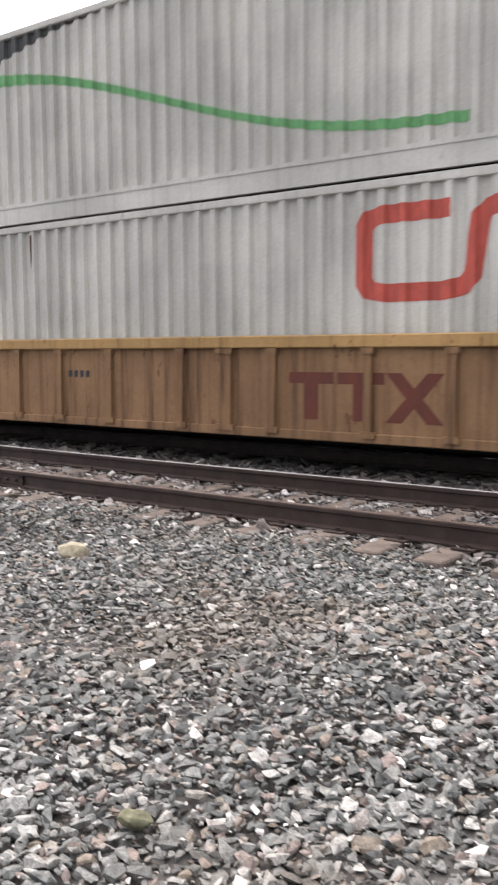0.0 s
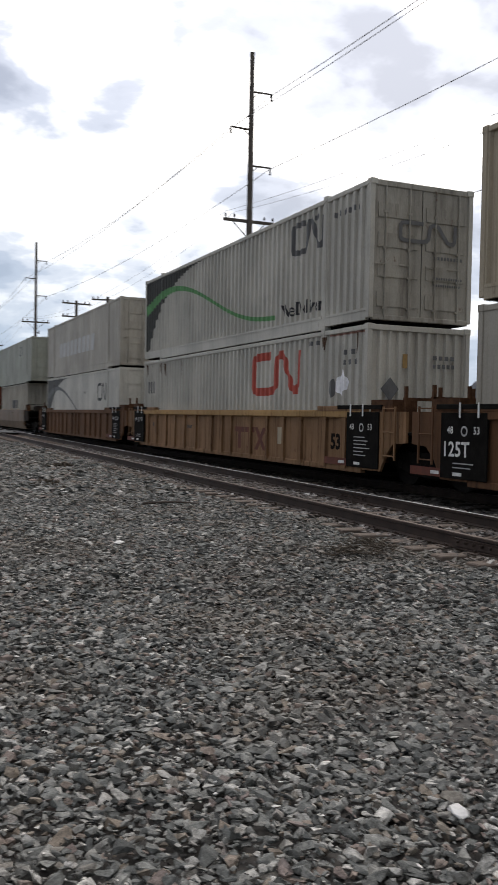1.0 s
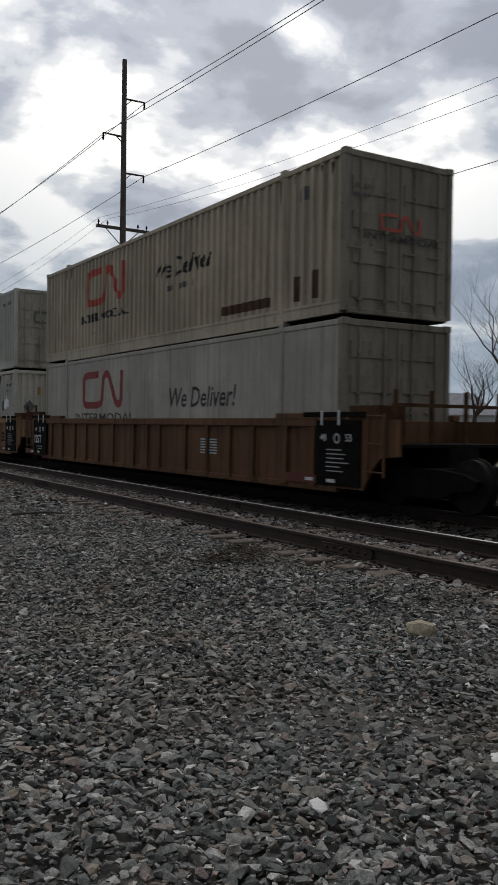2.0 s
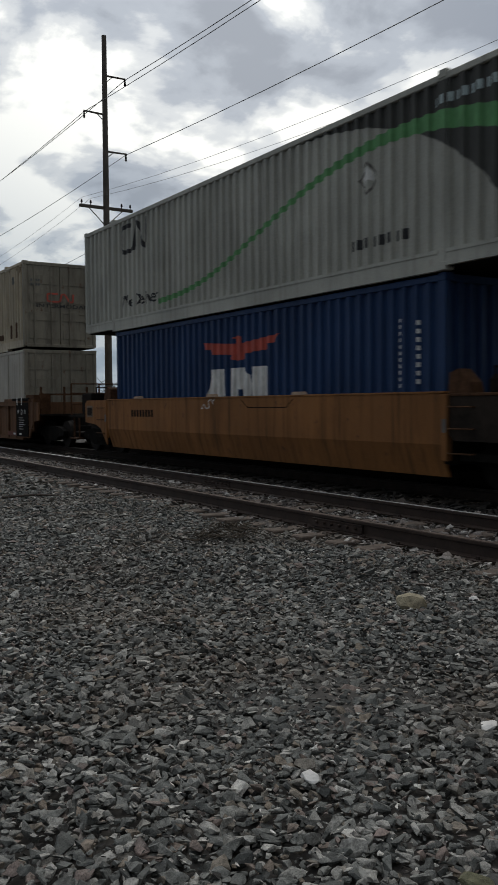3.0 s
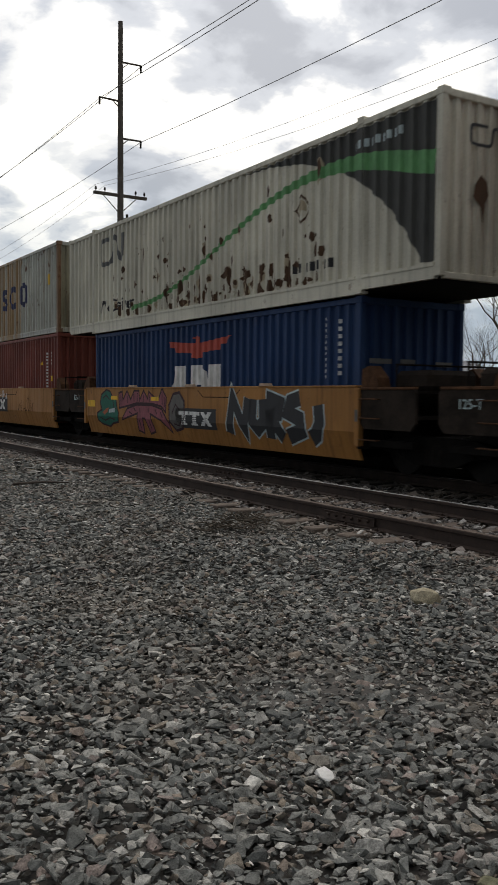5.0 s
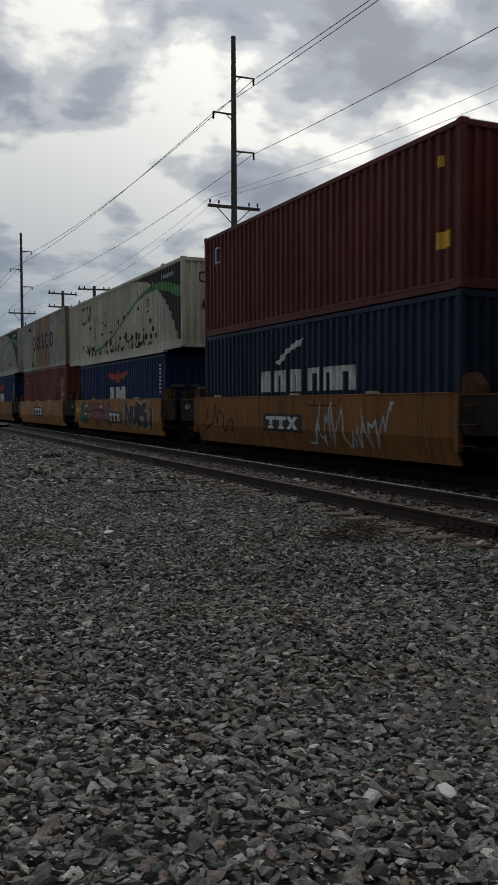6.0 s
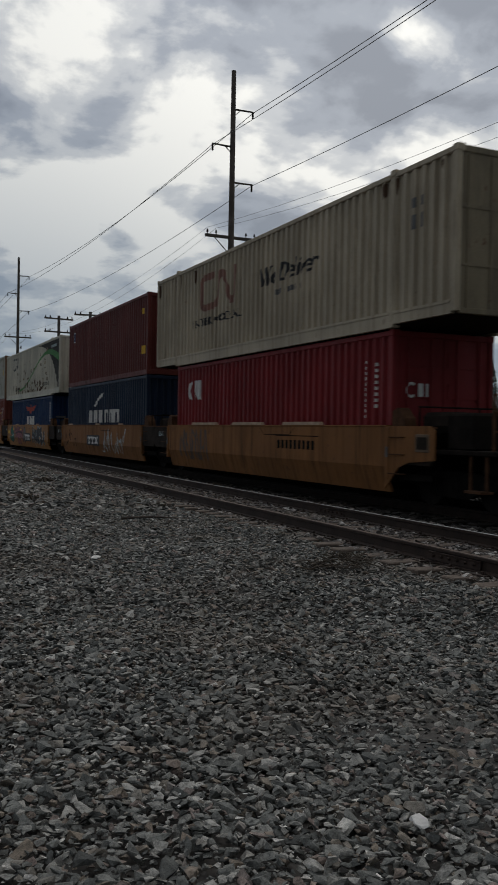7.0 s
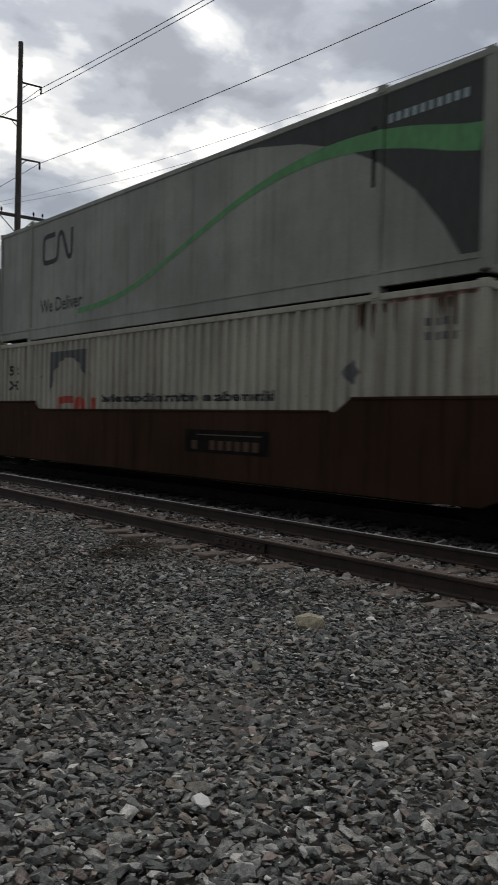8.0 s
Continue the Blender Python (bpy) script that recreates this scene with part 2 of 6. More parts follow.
M_STICKER = worn_print("torn_white_sticker", (0.86, 0.86, 0.88))
M_OCHREP = worn_print("faded_ochre_label", (0.33, 0.21, 0.08))
M_TEALP = worn_print("teal_spray", (0.018, 0.125, 0.085))
M_PINKP = worn_print("pink_spray", (0.26, 0.085, 0.10))
M_MAUVEP = worn_print("dark_spray", (0.045, 0.018, 0.022))
M_DIMP = worn_print("dim_print", (0.13, 0.12, 0.11))
M_BLOOMP = worn_print("rust_bloom", (0.38, 0.32, 0.225), 0.85)
M_ORANGEP = worn_print("orange_spray", (0.36, 0.11, 0.05))
M_PALEP = worn_print("pale_spray", (0.42, 0.50, 0.50))
M_FADEDBROWN = worn_print("faded_brown_print", (0.105, 0.07, 0.05))
M_RUSTP = worn_print("rust_patch", (0.085, 0.048, 0.028), 0.9)
M_SWOOSHBLACK = worn_print("charcoal_panel", (0.056, 0.056, 0.051))
M_WELL = paint("yellow_well_paint", (0.345, 0.157, 0.041), 0.72, 0.36, grime=(0.13, 0.065, 0.028))
M_SHOE = plain("scuffed_shoe_paint", (0.42, 0.30, 0.21), 0.8, 0.3, 8.0)
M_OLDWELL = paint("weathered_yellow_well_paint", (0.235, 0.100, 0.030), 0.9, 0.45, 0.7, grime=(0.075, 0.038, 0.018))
M_CHORD = paint("sun_bleached_yellow_paint", (0.36, 0.215, 0.085), 0.6, 0.4, 0.7, grime=(0.12, 0.065, 0.03))
M_RIBWELL = paint("brown_yellow_well_paint", (0.235, 0.132, 0.066), 0.9, 0.4, 0.75, grime=(0.065, 0.034, 0.020))
M_GRIMYWELL = paint("grimy_brown_well_paint", (0.135, 0.066, 0.032), 0.9, 0.4, 0.8, grime=(0.045, 0.025, 0.016))
M_FADEDWELL = paint("faded_well_paint", (0.16, 0.11, 0.07), 0.7, 0.3)
M_BROWNWELL = paint("dark_brown_well_paint", (0.046, 0.023, 0.013), 0.75, 0.25, 0.9, grime=(0.014, 0.008, 0.006), gloss=0.08)


# ---- geometry helpers ----
def empty(name, label, category, group="", kind=""):
    return tagged(new(name), label, category, group, kind)


def finish(name, bm, mat, parent=None, label="", smooth=False):
    me = bpy.data.meshes.new(name)
    bm.normal_update()
    bm.to_mesh(me)
    bm.free()
    me.materials.append(mat)
    if smooth:
        me.polygons.foreach_set("use_smooth", [True] * len(me.polygons))
    ob = new(name, me)
    if parent:
        ob.parent = parent
    if label:
        ob["label"] = label
    if name in ("number_print", "notice", "slogan", "end_words", "size_mark", "stencil", "blue_print", "dead_weed", "wood_scrap"):
        ob["kind"] = "stuff"
    return ob


def part(name, bm, mat, parent, label="", smooth=False):
    return finish(name, bm, mat, parent, label, smooth)


def same_part(ob, parent, m):
    """Another object on the mesh of ob."""
    o = new(ob.name.split(".")[0], ob.data)
    o.parent, o.matrix_basis = parent, m
    return o


def box(bm, x0, x1, y0, y1, z0, z1, m=None):
    vs = [bm.verts.new((x, y, z)) for x in (x0, x1) for y in (y0, y1) for z in (z0, z1)]
    if m:
        for v in vs:
            v.co = m @ v.co
    for f in ((0, 1, 3, 2), (4, 6, 7, 5), (0, 4, 5, 1), (2, 3, 7, 6), (0, 2, 6, 4), (1, 5, 7, 3)):
        bm.faces.new([vs[i] for i in f])
    return vs


def boxes(*sides, bevel=0.0):
    bm = bmesh.new()
    for s in sides:
        box(bm, *s)
    if bevel:
        bmesh.ops.bevel(bm, geom=bm.edges[:], offset=bevel, segments=1, affect="EDGES", clamp_overlap=True)
    return bm


def tube(bm, a, b, ra, rb, n=8, cap=True):
    a, b = Vector(a), Vector(b)
    q = (b - a).to_track_quat("Z", "Y").to_matrix()
    rings = []
    for c, r in ((a, ra), (b, rb)):
        rings.append([bm.verts.new(c + q @ Vector((r * math.cos(2 * math.pi * i / n), r * math.sin(2 * math.pi * i / n), 0))) for i in range(n)])
    for i in range(n):
        bm.faces.new((rings[0][i], rings[0][(i + 1) % n], rings[1][(i + 1) % n], rings[1][i]))
    if cap:
        bm.faces.new(rings[0][::-1])
        bm.faces.new(rings[1])


def prism(bm, outline, axis, a, b):
    """An outline of 2D points drawn out along an axis (0: x, 1: y) from a to b."""
    def at(p, s):
        return (s, p[0], p[1]) if axis == 0 else (p[0], s, p[1])
    one, two = [bm.verts.new(at(p, a)) for p in outline], [bm.verts.new(at(p, b)) for p in outline]
    n = len(outline)
    for i in range(n):
        bm.faces.new((one[i], one[(i + 1) % n], two[(i + 1) % n], two[i]))
    bm.faces.new(one[::-1])
    bm.faces.new(two)
    bmesh.ops.recalc_face_normals(bm, faces=bm.faces[:])


PITCH, DEPTH = 0.28, 0.055


def waves(a, b, pitch=PITCH, depth=DEPTH):
    """Breaks and depths of a corrugated sheet from a to b."""
    n = max(1, round((b - a) / pitch))
    p = (b - a) / n
    ys, ds = [a], [0.0]
    for k in range(n):
        s = a + k * p
        ys += [s + 0.15 * p, s + 0.28 * p, s + 0.72 * p, s + 0.85 * p]
        ds += [0.0, depth, depth, 0.0]
    return ys + [b], ds + [0.0]


def sheet(bm, ys, ds, z0, z1, face, side, thick=0.02):
    """A folded sheet along y, seen from x = face on the given side (-1 or 1)."""
    rows = []
    for z in (z0, z1):
        rows.append([bm.verts.new((face - side * d, y, z)) for y, d in zip(ys, ds)])
        rows.append([bm.verts.new((face - side * (d + thick), y, z)) for y, d in zip(ys, ds)])
    ob, ib, ot, it = rows
    for i in range(len(ys) - 1):
        for q in ((ob[i], ob[i + 1], ot[i + 1], ot[i]), (ib[i + 1], ib[i], it[i], it[i + 1]), (ot[i], ot[i + 1], it[i + 1], it[i]), (ib[i], ib[i + 1], ob[i + 1], ob[i])):
            bm.faces.new(q)


def cross_sheet(bm, xs, ds, z0, z1, face, side, thick=0.02):
    """A folded sheet along x at an end, y = face."""
    rows = []
    for z in (z0, z1):
        rows.append([bm.verts.new((x, face - side * d, z)) for x, d in zip(xs, ds)])
        rows.append([bm.verts.new((x, face - side * (d + thick), z)) for x, d in zip(xs, ds)])
    ob, ib, ot, it = rows
    for i in range(len(xs) - 1):
        for q in ((ob[i + 1], ob[i], ot[i], ot[i + 1]), (ib[i], ib[i + 1], it[i + 1], it[i]), (ot[i + 1], ot[i], it[i], it[i + 1]), (ib[i + 1], ib[i], ob[i], ob[i + 1])):
            bm.faces.new(q)


# ---- flat marks: (u, z) drawings, u to the viewer's right ----
def ribbon(bm, pts, widths, close=False):
    """A band of the given width along a line of points."""
    pts = [Vector((p[0], p[1])) for p in pts]
    if not isinstance(widths, (list, tuple)):
        widths = [widths] * len(pts)
    left, right = [], []
    n = len(pts)
    for i, p in enumerate(pts):
        a = pts[i - 1] if i or close else p
        b = pts[(i + 1) % n] if i < n - 1 or close else p
        d1 = (p - a).normalized() if (p - a).length > 1e-6 else (b - p).normalized()
        d2 = (b - p).normalized() if (b - p).length > 1e-6 else d1
        d = (d1 + d2).normalized() if (d1 + d2).length > 1e-4 else d1
        nrm = Vector((-d.y, d.x))
        w = widths[i] / 2 / max(0.5, abs(d.dot(d2)))
        left.append(bm.verts.new((p.x + nrm.x * w, p.y + nrm.y * w, 0)))
        right.append(bm.verts.new((p.x - nrm.x * w, p.y - nrm.y * w, 0)))
    for i in range(n if close else n - 1):
        j = (i + 1) % n
        bm.faces.new((right[i], right[j], left[j], left[i]))


def patch(bm, pts):
    f = bm.faces.new([bm.verts.new((p[0], p[1], 0)) for p in pts])
    f.normal_update()
    bmesh.ops.triangulate(bm, faces=[f], ngon_method="EAR_CLIP")


def rect(bm, u0, z0, u1, z1):
    patch(bm, [(u0, z0), (u1, z0), (u1, z1), (u0, z1)])


def words(bm, text, u, z, height, width=None, shear=0.0, bold=0.012):
    """Lettering with its lower left corner at (u, z)."""
    cu = bpy.data.curves.new("words", "FONT")
    cu.body, cu.resolution_u, cu.shear, cu.offset = text, 2, shear, bold
    ob = new("words", cu)
    bpy.context.view_layer.update()
    me = bpy.data.meshes.new_from_object(ob.evaluated_get(bpy.context.evaluated_depsgraph_get()))
    bpy.data.objects.remove(ob)
    bpy.data.curves.remove(cu)
    co = [v.co.copy() for v in me.vertices]
    x0, x1 = min(c.x for c in co), max(c.x for c in co)
    y0, y1 = min(c.y for c in co), max(c.y for c in co)
    sy = height / (y1 - y0)
    sx = width / (x1 - x0) if width else sy
    vs = [bm.verts.new((u + (c.x - x0) * sx, z + (c.y - y0) * sy, 0)) for c in co]
    for p in me.polygons:
        bm.faces.new([vs[i] for i in p.vertices])
    bpy.data.meshes.remove(me)


def bars(bm, u, z, width, height, n, gap=0.35):
    """Plain upright bars in place of writing."""
    step = width / n
    for i in range(n):
        rect(bm, u + i * step, z, u + i * step + step * (1 - gap), z + height)


def worm(bm, u, z, w, h, t):
    """The bent-ribbon railway emblem."""
    line = [(0.42, 0.95), (0.14, 0.95), (0.065, 0.91), (0.04, 0.80), (0.04, 0.20), (0.065, 0.09), (0.14, 0.05), (0.40, 0.05), (0.48, 0.10), (0.51, 0.22),
            (0.54, 0.82), (0.575, 0.92), (0.63, 0.95), (0.68, 0.86), (0.83, 0.15), (0.88, 0.06), (0.93, 0.07), (0.96, 0.2), (0.97, 1.0)]
    ribbon(bm, [(u + a * w, z + b * h) for a, b in line], t)


def ring(bm, u, z, w, h, t, a0=0, a1=360):
    n = 18
    full = a1 - a0 >= 360
    pts = [(u + w / 2 * math.cos(radians(a0 + (a1 - a0) * i / n)), z + h / 2 * math.sin(radians(a0 + (a1 - a0) * i / n))) for i in range(n if full else n + 1)]
    ribbon(bm, pts, t, full)


def lay_on(bm, cuts_u, x_of, cuts_z=()):
    """Fold a drawing onto a surface: u becomes -y, and x follows x_of(y, z)."""
    us = [v.co.x for v in bm.verts]
    zs = [v.co.y for v in bm.verts]
    for c in cuts_u:
        if min(us) < c < max(us):
            bmesh.ops.bisect_plane(bm, geom=bm.verts[:] + bm.edges[:] + bm.faces[:], plane_co=(c, 0, 0), plane_no=(1, 0, 0))
    for c in cuts_z:
        if min(zs) < c < max(zs):
            bmesh.ops.bisect_plane(bm, geom=bm.verts[:] + bm.edges[:] + bm.faces[:], plane_co=(0, c, 0), plane_no=(0, 1, 0))
    for v in bm.verts:
        u, z = v.co.x, v.co.y
        v.co = (x_of(-u, z), -u, z)
    for f in bm.faces:
        f.normal_update()
        if f.normal.x > 0:
            f.normal_flip()


# ---- freight containers ----
def container(label, mat, length=16.15, height=2.896, smooth=False, rear="doors", group="stacked containers", rail_mat=None):
    """A freight container on an empty at the middle of its base; +y is the way the train goes. Returns it and the fold of its side."""
    half = 1.295 if length > 13 else 1.219
    e, l2 = empty("freight_container", label, "container", group), length / 2
    rail_mat = rail_mat or mat
    skirt = 0.30 if length > 13 else 0.16
    post = 0.13
    ys, ds = [-l2], [0.0]
    if length > 13:
        spans = [(-l2 + post, -6.17), (-6.02, 6.02), (6.17, l2 - post)]
    else:
        spans = [(-l2 + post, l2 - post)]
    for side in (-1, 1):
        bm = bmesh.new()
        for a, b in spans:
            if smooth:
                n = max(1, round((b - a) / 1.22))
                sy, sd = [], []
                for k in range(n + 1):
                    y = a + (b - a) * k / n
                    if 0 < k < n:
                        sy += [y - 0.035, y - 0.03, y + 0.03, y + 0.035]
                        sd += [0.006, 0.0, 0.0, 0.006]
                    else:
                        sy.append(y)
                        sd.append(0.006)
            else:
                sy, sd = waves(a, b)
            sheet(bm, sy, sd, skirt - 0.02, height - 0.10, side * (half - 0.012), side)
            if side == -1:
                ys += sy
                ds += [d + 0.012 for d in sd]
                if length > 13 and b < 7:        # paint runs on over the posts
                    ys += [b + 0.001, b + 0.149]
                    ds += [-0.006, -0.006]
        part("side_wall", bm, mat, e)
        s0, s1 = sorted((side * half, side * (half - 0.09)))
        for a, b in spans:
            rail = part("bottom_rail", boxes((s0, s1, a - 0.004, b + 0.004, 0.065 if length > 13 and max(abs(a), abs(b)) > 7 else 0.0, skirt)), rail_mat, e)
            part("lip", boxes((*sorted((side * (half + 0.012), side * (half - 0.05))), a + 0.01, b - 0.01, skirt - 0.045, skirt + 0.01)), rail_mat, rail)
        part("top_rail", boxes((s0, s1, -l2 + post, l2 - post, height - 0.11, height - 0.005), bevel=0.012), rail_mat, e)
        for y in ((-l2, -6.17, 6.02, l2 - post) if length > 13 else (-l2, l2 - post)):
            mid = abs(y) < 7 and length > 13
            w = 0.15 if mid else post
            p0, p1 = sorted((side * (half + 0.006), side * (half - 0.11)))
            post_ob = part("post" if mid else "corner_post", boxes((p0, p1, y, y + w, 0.1, height - 0.1), bevel=0.012), rail_mat, e)
            for z in (0.0, height - (0.075 if mid else 0.11)):
                if length > 13 and not mid and z == 0.0:
                    continue
                c0, c1 = sorted((side * (half + 0.012), side * (half - 0.16)))
                part("corner_casting", boxes((c0, c1, y - 0.01, y + w + 0.01, z, z + 0.125), (c0 - 0.001 if side < 0 else c1 - 0.03, c0 + 0.03 if side < 0 else c1 + 0.001, y + 0.03, y + w - 0.03, z + 0.03, z + 0.09), bevel=0.008), rail_mat, post_ob)
    ys.append(l2)
    ds.append(0.0)
    part("roof", boxes((-half + 0.06, half - 0.06, -l2 + 0.1, l2 - 0.1, height - 0.05, height - 0.012)), mat, e)
    part("floor", boxes((-half + 0.08, half - 0.08, -l2 + 0.1, l2 - 0.1, 0.05, 0.14)), M_DARK, e)
    bm = bmesh.new()
    cross_sheet(bm, *waves(-half + 0.1, half - 0.1, 0.25), 0.1, height - 0.1, l2 - 0.03, 1)
    part("front_wall", bm, mat, e)
    if rear == "doors":
        for s in (-1, 1):
            x0, x1 = sorted((s * 0.012, s * (half - 0.11)))
            door = part("door", boxes((x0, x1, -l2 + 0.035, -l2 + 0.08, 0.13, height - 0.12)), mat, e)
            for k in range(4):        # pressed ribs
                z = 0.35 + k * 0.62
                part("rib", boxes((x0 + 0.09, x1 - 0.09, -l2 + 0.015, -l2 + 0.035, z, z + 0.30)), mat, door)
            for q in (0.28, 0.78):
                rod = bmesh.new()
                x = s * (half - 0.11) * q
                tube(rod, (x, -l2 + 0.0, 0.12), (x, -l2 + 0.0, height - 0.12), 0.019, 0.019, 8)
                for z in (0.3, 0.95, 1.55, 2.3):
                    box(rod, x - 0.05, x + 0.05, -l2 - 0.012, -l2 + 0.03, z, z + 0.05)
                box(rod, x - 0.26, x + 0.02, -l2 - 0.022, -l2 - 0.006, 1.22, 1.25)
                part("lock_rod", rod, rail_mat, door)
    elif rear == "panel":
        wall = part("rear_wall", boxes((-half + 0.1, half - 0.1, -l2 + 0.03, -l2 + 0.08, 0.1, height - 0.1)), mat, e)
        for k in range(5):
            x = -half + 0.28 + k * (2 * half - 0.56) / 4
            part("rib", boxes((x - 0.04, x + 0.04, -l2 + 0.012, -l2 + 0.03, 0.15, height - 0.15)), mat, wall)
        for z in (0.9, 1.9):
            part("rib", boxes((-half + 0.12, half - 0.12, -l2 + 0.016, -l2 + 0.03, z, z + 0.06)), mat, wall)
    else:
        bm = bmesh.new()
        cross_sheet(bm, *waves(-half + 0.1, half - 0.1, 0.25), 0.1, height - 0.1, -l2 + 0.03, -1)
        part("rear_wall", bm, mat, e)
    for z0, z1 in ((0.065 if length > 13 else 0.0, 0.17), (height - 0.12, height)):
        for y in (-l2 + 0.01, l2 - 0.09):
            part("cross_rail", boxes((-half + 0.09, half - 0.09, y, y + 0.08, z0, z1), bevel=0.01), rail_mat, e)
    return e, half, np.array(ys), np.array(ds)


def mark(box_info, name, mat, draw, label="", lift=0.004):
    """Paint a drawing on the near side of a container."""
    e, half, ys, ds = box_info
    bm = bmesh.new()
    draw(bm)
    lay_on(bm, sorted(-ys), lambda y, z: -half + float(np.interp(y, ys, ds)) - lift)
    return part(name, bm, mat, e, label)


def mark_end(box_info, length, name, mat, draw, label="", lift=0.004):
    """Paint a drawing on the rear end of a container; u runs with x."""
    bm = bmesh.new()
    draw(bm)
    for v in bm.verts:
        v.co = (v.co.x, -length / 2 + 0.026 - lift, v.co.y)
    for f in bm.faces:
        f.normal_update()
        if f.normal.y > 0:
            f.normal_flip()
    return part(name, bm, mat, box_info[0], label)


SWOOSH = [(-3.45, 0.53), (-2.85, 0.55), (-2.12, 0.61), (-1.42, 0.71), (-0.39, 0.96), (0.85, 1.37), (1.92, 1.73), (3.1, 2.07), (4.3, 2.27), (5.2, 2.31), (6.3, 2.22), (7.3, 1.98), (7.92, 1.80)]


def swoosh(info, end, line=None, top=2.785):
    """The charcoal corner and green line; end: +1 when it lies to the viewer's right."""
    def corner(bm):
        arc = [(2.2, top - 0.004), (3.2, (top + 2.70) / 2), (4.3, 2.58), (5.3, 2.28), (6.1, 1.88), (6.8, 1.35), (7.3, 0.80), (7.62, 0.34)]
        right = 7.93
        for a, b in zip(arc, arc[1:]):
            patch(bm, [(end * a[0], a[1]), (end * b[0], b[1]), (end * b[0], top), (end * a[0], top)])
        patch(bm, [(end * arc[-1][0], arc[-1][1]), (end * right, arc[-1][1]), (end * right, top), (end * arc[-1][0], top)])

    mark(info, "charcoal_corner", M_SWOOSHBLACK, corner, lift=0.003)
    widths = [0.125, 0.12, 0.115, 0.11, 0.10, 0.10, 0.11, 0.13, 0.17, 0.22, 0.29, 0.34, 0.37]
    fine = [(float(u), float(np.interp(u, [p[0] for p in SWOOSH], [p[1] for p in SWOOSH])), float(np.interp(u, [p[0] for p in SWOOSH], widths))) for u in np.linspace(-3.45, 7.92, 45)]
    zs = np.convolve(np.pad([p[1] for p in fine], 2, mode="edge"), np.ones(5) / 5, "valid")
    mark(info, "wavy_line", line or M_GREENP, lambda bm: ribbon(bm, [(end * p[0], float(z)) for p, z in zip(fine, zs)], [p[2] for p in fine]), lift=0.005)


# ---- well cars ----
WELL_X = 1.45


def fold_side(profile):
    zs, xs = [p[0] for p in profile], [p[1] for p in profile]
    return lambda y, z: -float(np.interp(z, zs, xs)) - 0.004


def daub(car, fold, cuts, name, mat, draw, label="", lift=0.0):
    bm = bmesh.new()
    draw(bm)
    lay_on(bm, [], lambda y, z: fold(y, z) - lift, cuts)
    return part(name, bm, mat, car, label)


def wheel_truck(car, y, spun, lift=0.0):
    """A two-axle truck under a car; its wheelsets turn."""
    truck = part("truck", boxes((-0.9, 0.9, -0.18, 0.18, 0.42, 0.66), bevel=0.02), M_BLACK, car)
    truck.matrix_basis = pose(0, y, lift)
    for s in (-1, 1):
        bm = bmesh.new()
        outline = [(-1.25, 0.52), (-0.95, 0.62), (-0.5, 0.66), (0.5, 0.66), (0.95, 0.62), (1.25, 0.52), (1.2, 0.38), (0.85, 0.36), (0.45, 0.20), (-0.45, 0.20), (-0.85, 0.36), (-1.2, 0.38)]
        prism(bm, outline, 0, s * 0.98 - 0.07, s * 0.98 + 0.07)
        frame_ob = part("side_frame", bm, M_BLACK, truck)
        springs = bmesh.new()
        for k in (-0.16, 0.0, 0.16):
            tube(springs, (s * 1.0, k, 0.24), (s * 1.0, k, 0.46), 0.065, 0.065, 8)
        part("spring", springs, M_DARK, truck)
    for a in (-0.89, 0.89):
        bm = bmesh.new()
        tube(bm, (-1.05, 0, 0), (1.05, 0, 0), 0.08, 0.08, 10)
        for s in (-1, 1):
            tube(bm, (s * 0.69, 0, 0), (s * 0.82, 0, 0), 0.42, 0.42, 28)
            tube(bm, (s * 0.66, 0, 0), (s * 0.69, 0, 0), 0.445, 0.445, 28)
            for k in range(6):
                th = radians(60 * k)
                box(bm, s * 0.825 - 0.01, s * 0.825 + 0.01, 0.14 * math.cos(th) - 0.03, 0.14 * math.cos(th) + 0.03, 0.14 * math.sin(th) - 0.03, 0.14 * math.sin(th) + 0.03)
        w = part("wheelset", bm, M_WHEEL, truck)
        w.matrix_basis = pose(0, a, 0.42)
        spun.append((w, a))
    return truck


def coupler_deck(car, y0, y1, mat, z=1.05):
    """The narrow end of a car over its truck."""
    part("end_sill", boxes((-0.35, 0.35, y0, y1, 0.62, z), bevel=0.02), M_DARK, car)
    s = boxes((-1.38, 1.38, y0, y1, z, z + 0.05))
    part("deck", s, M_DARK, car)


def ladder(car, y, z0, z1, mat):
    bm = bmesh.new()
    for d in (0.0, 0.42):
        box(bm, -1.50, -1.47, y + d - 0.02, y + d + 0.02, z0, z1)
    n = max(2, round((z1 - z0) / 0.32))
    for k in range(n):
        z = z0 + 0.08 + k * (z1 - z0 - 0.12) / (n - 1)
        tube(bm, (-1.49, y, z), (-1.49, y + 0.42, z), 0.014, 0.014, 6)
    part("ladder", bm, mat, car)


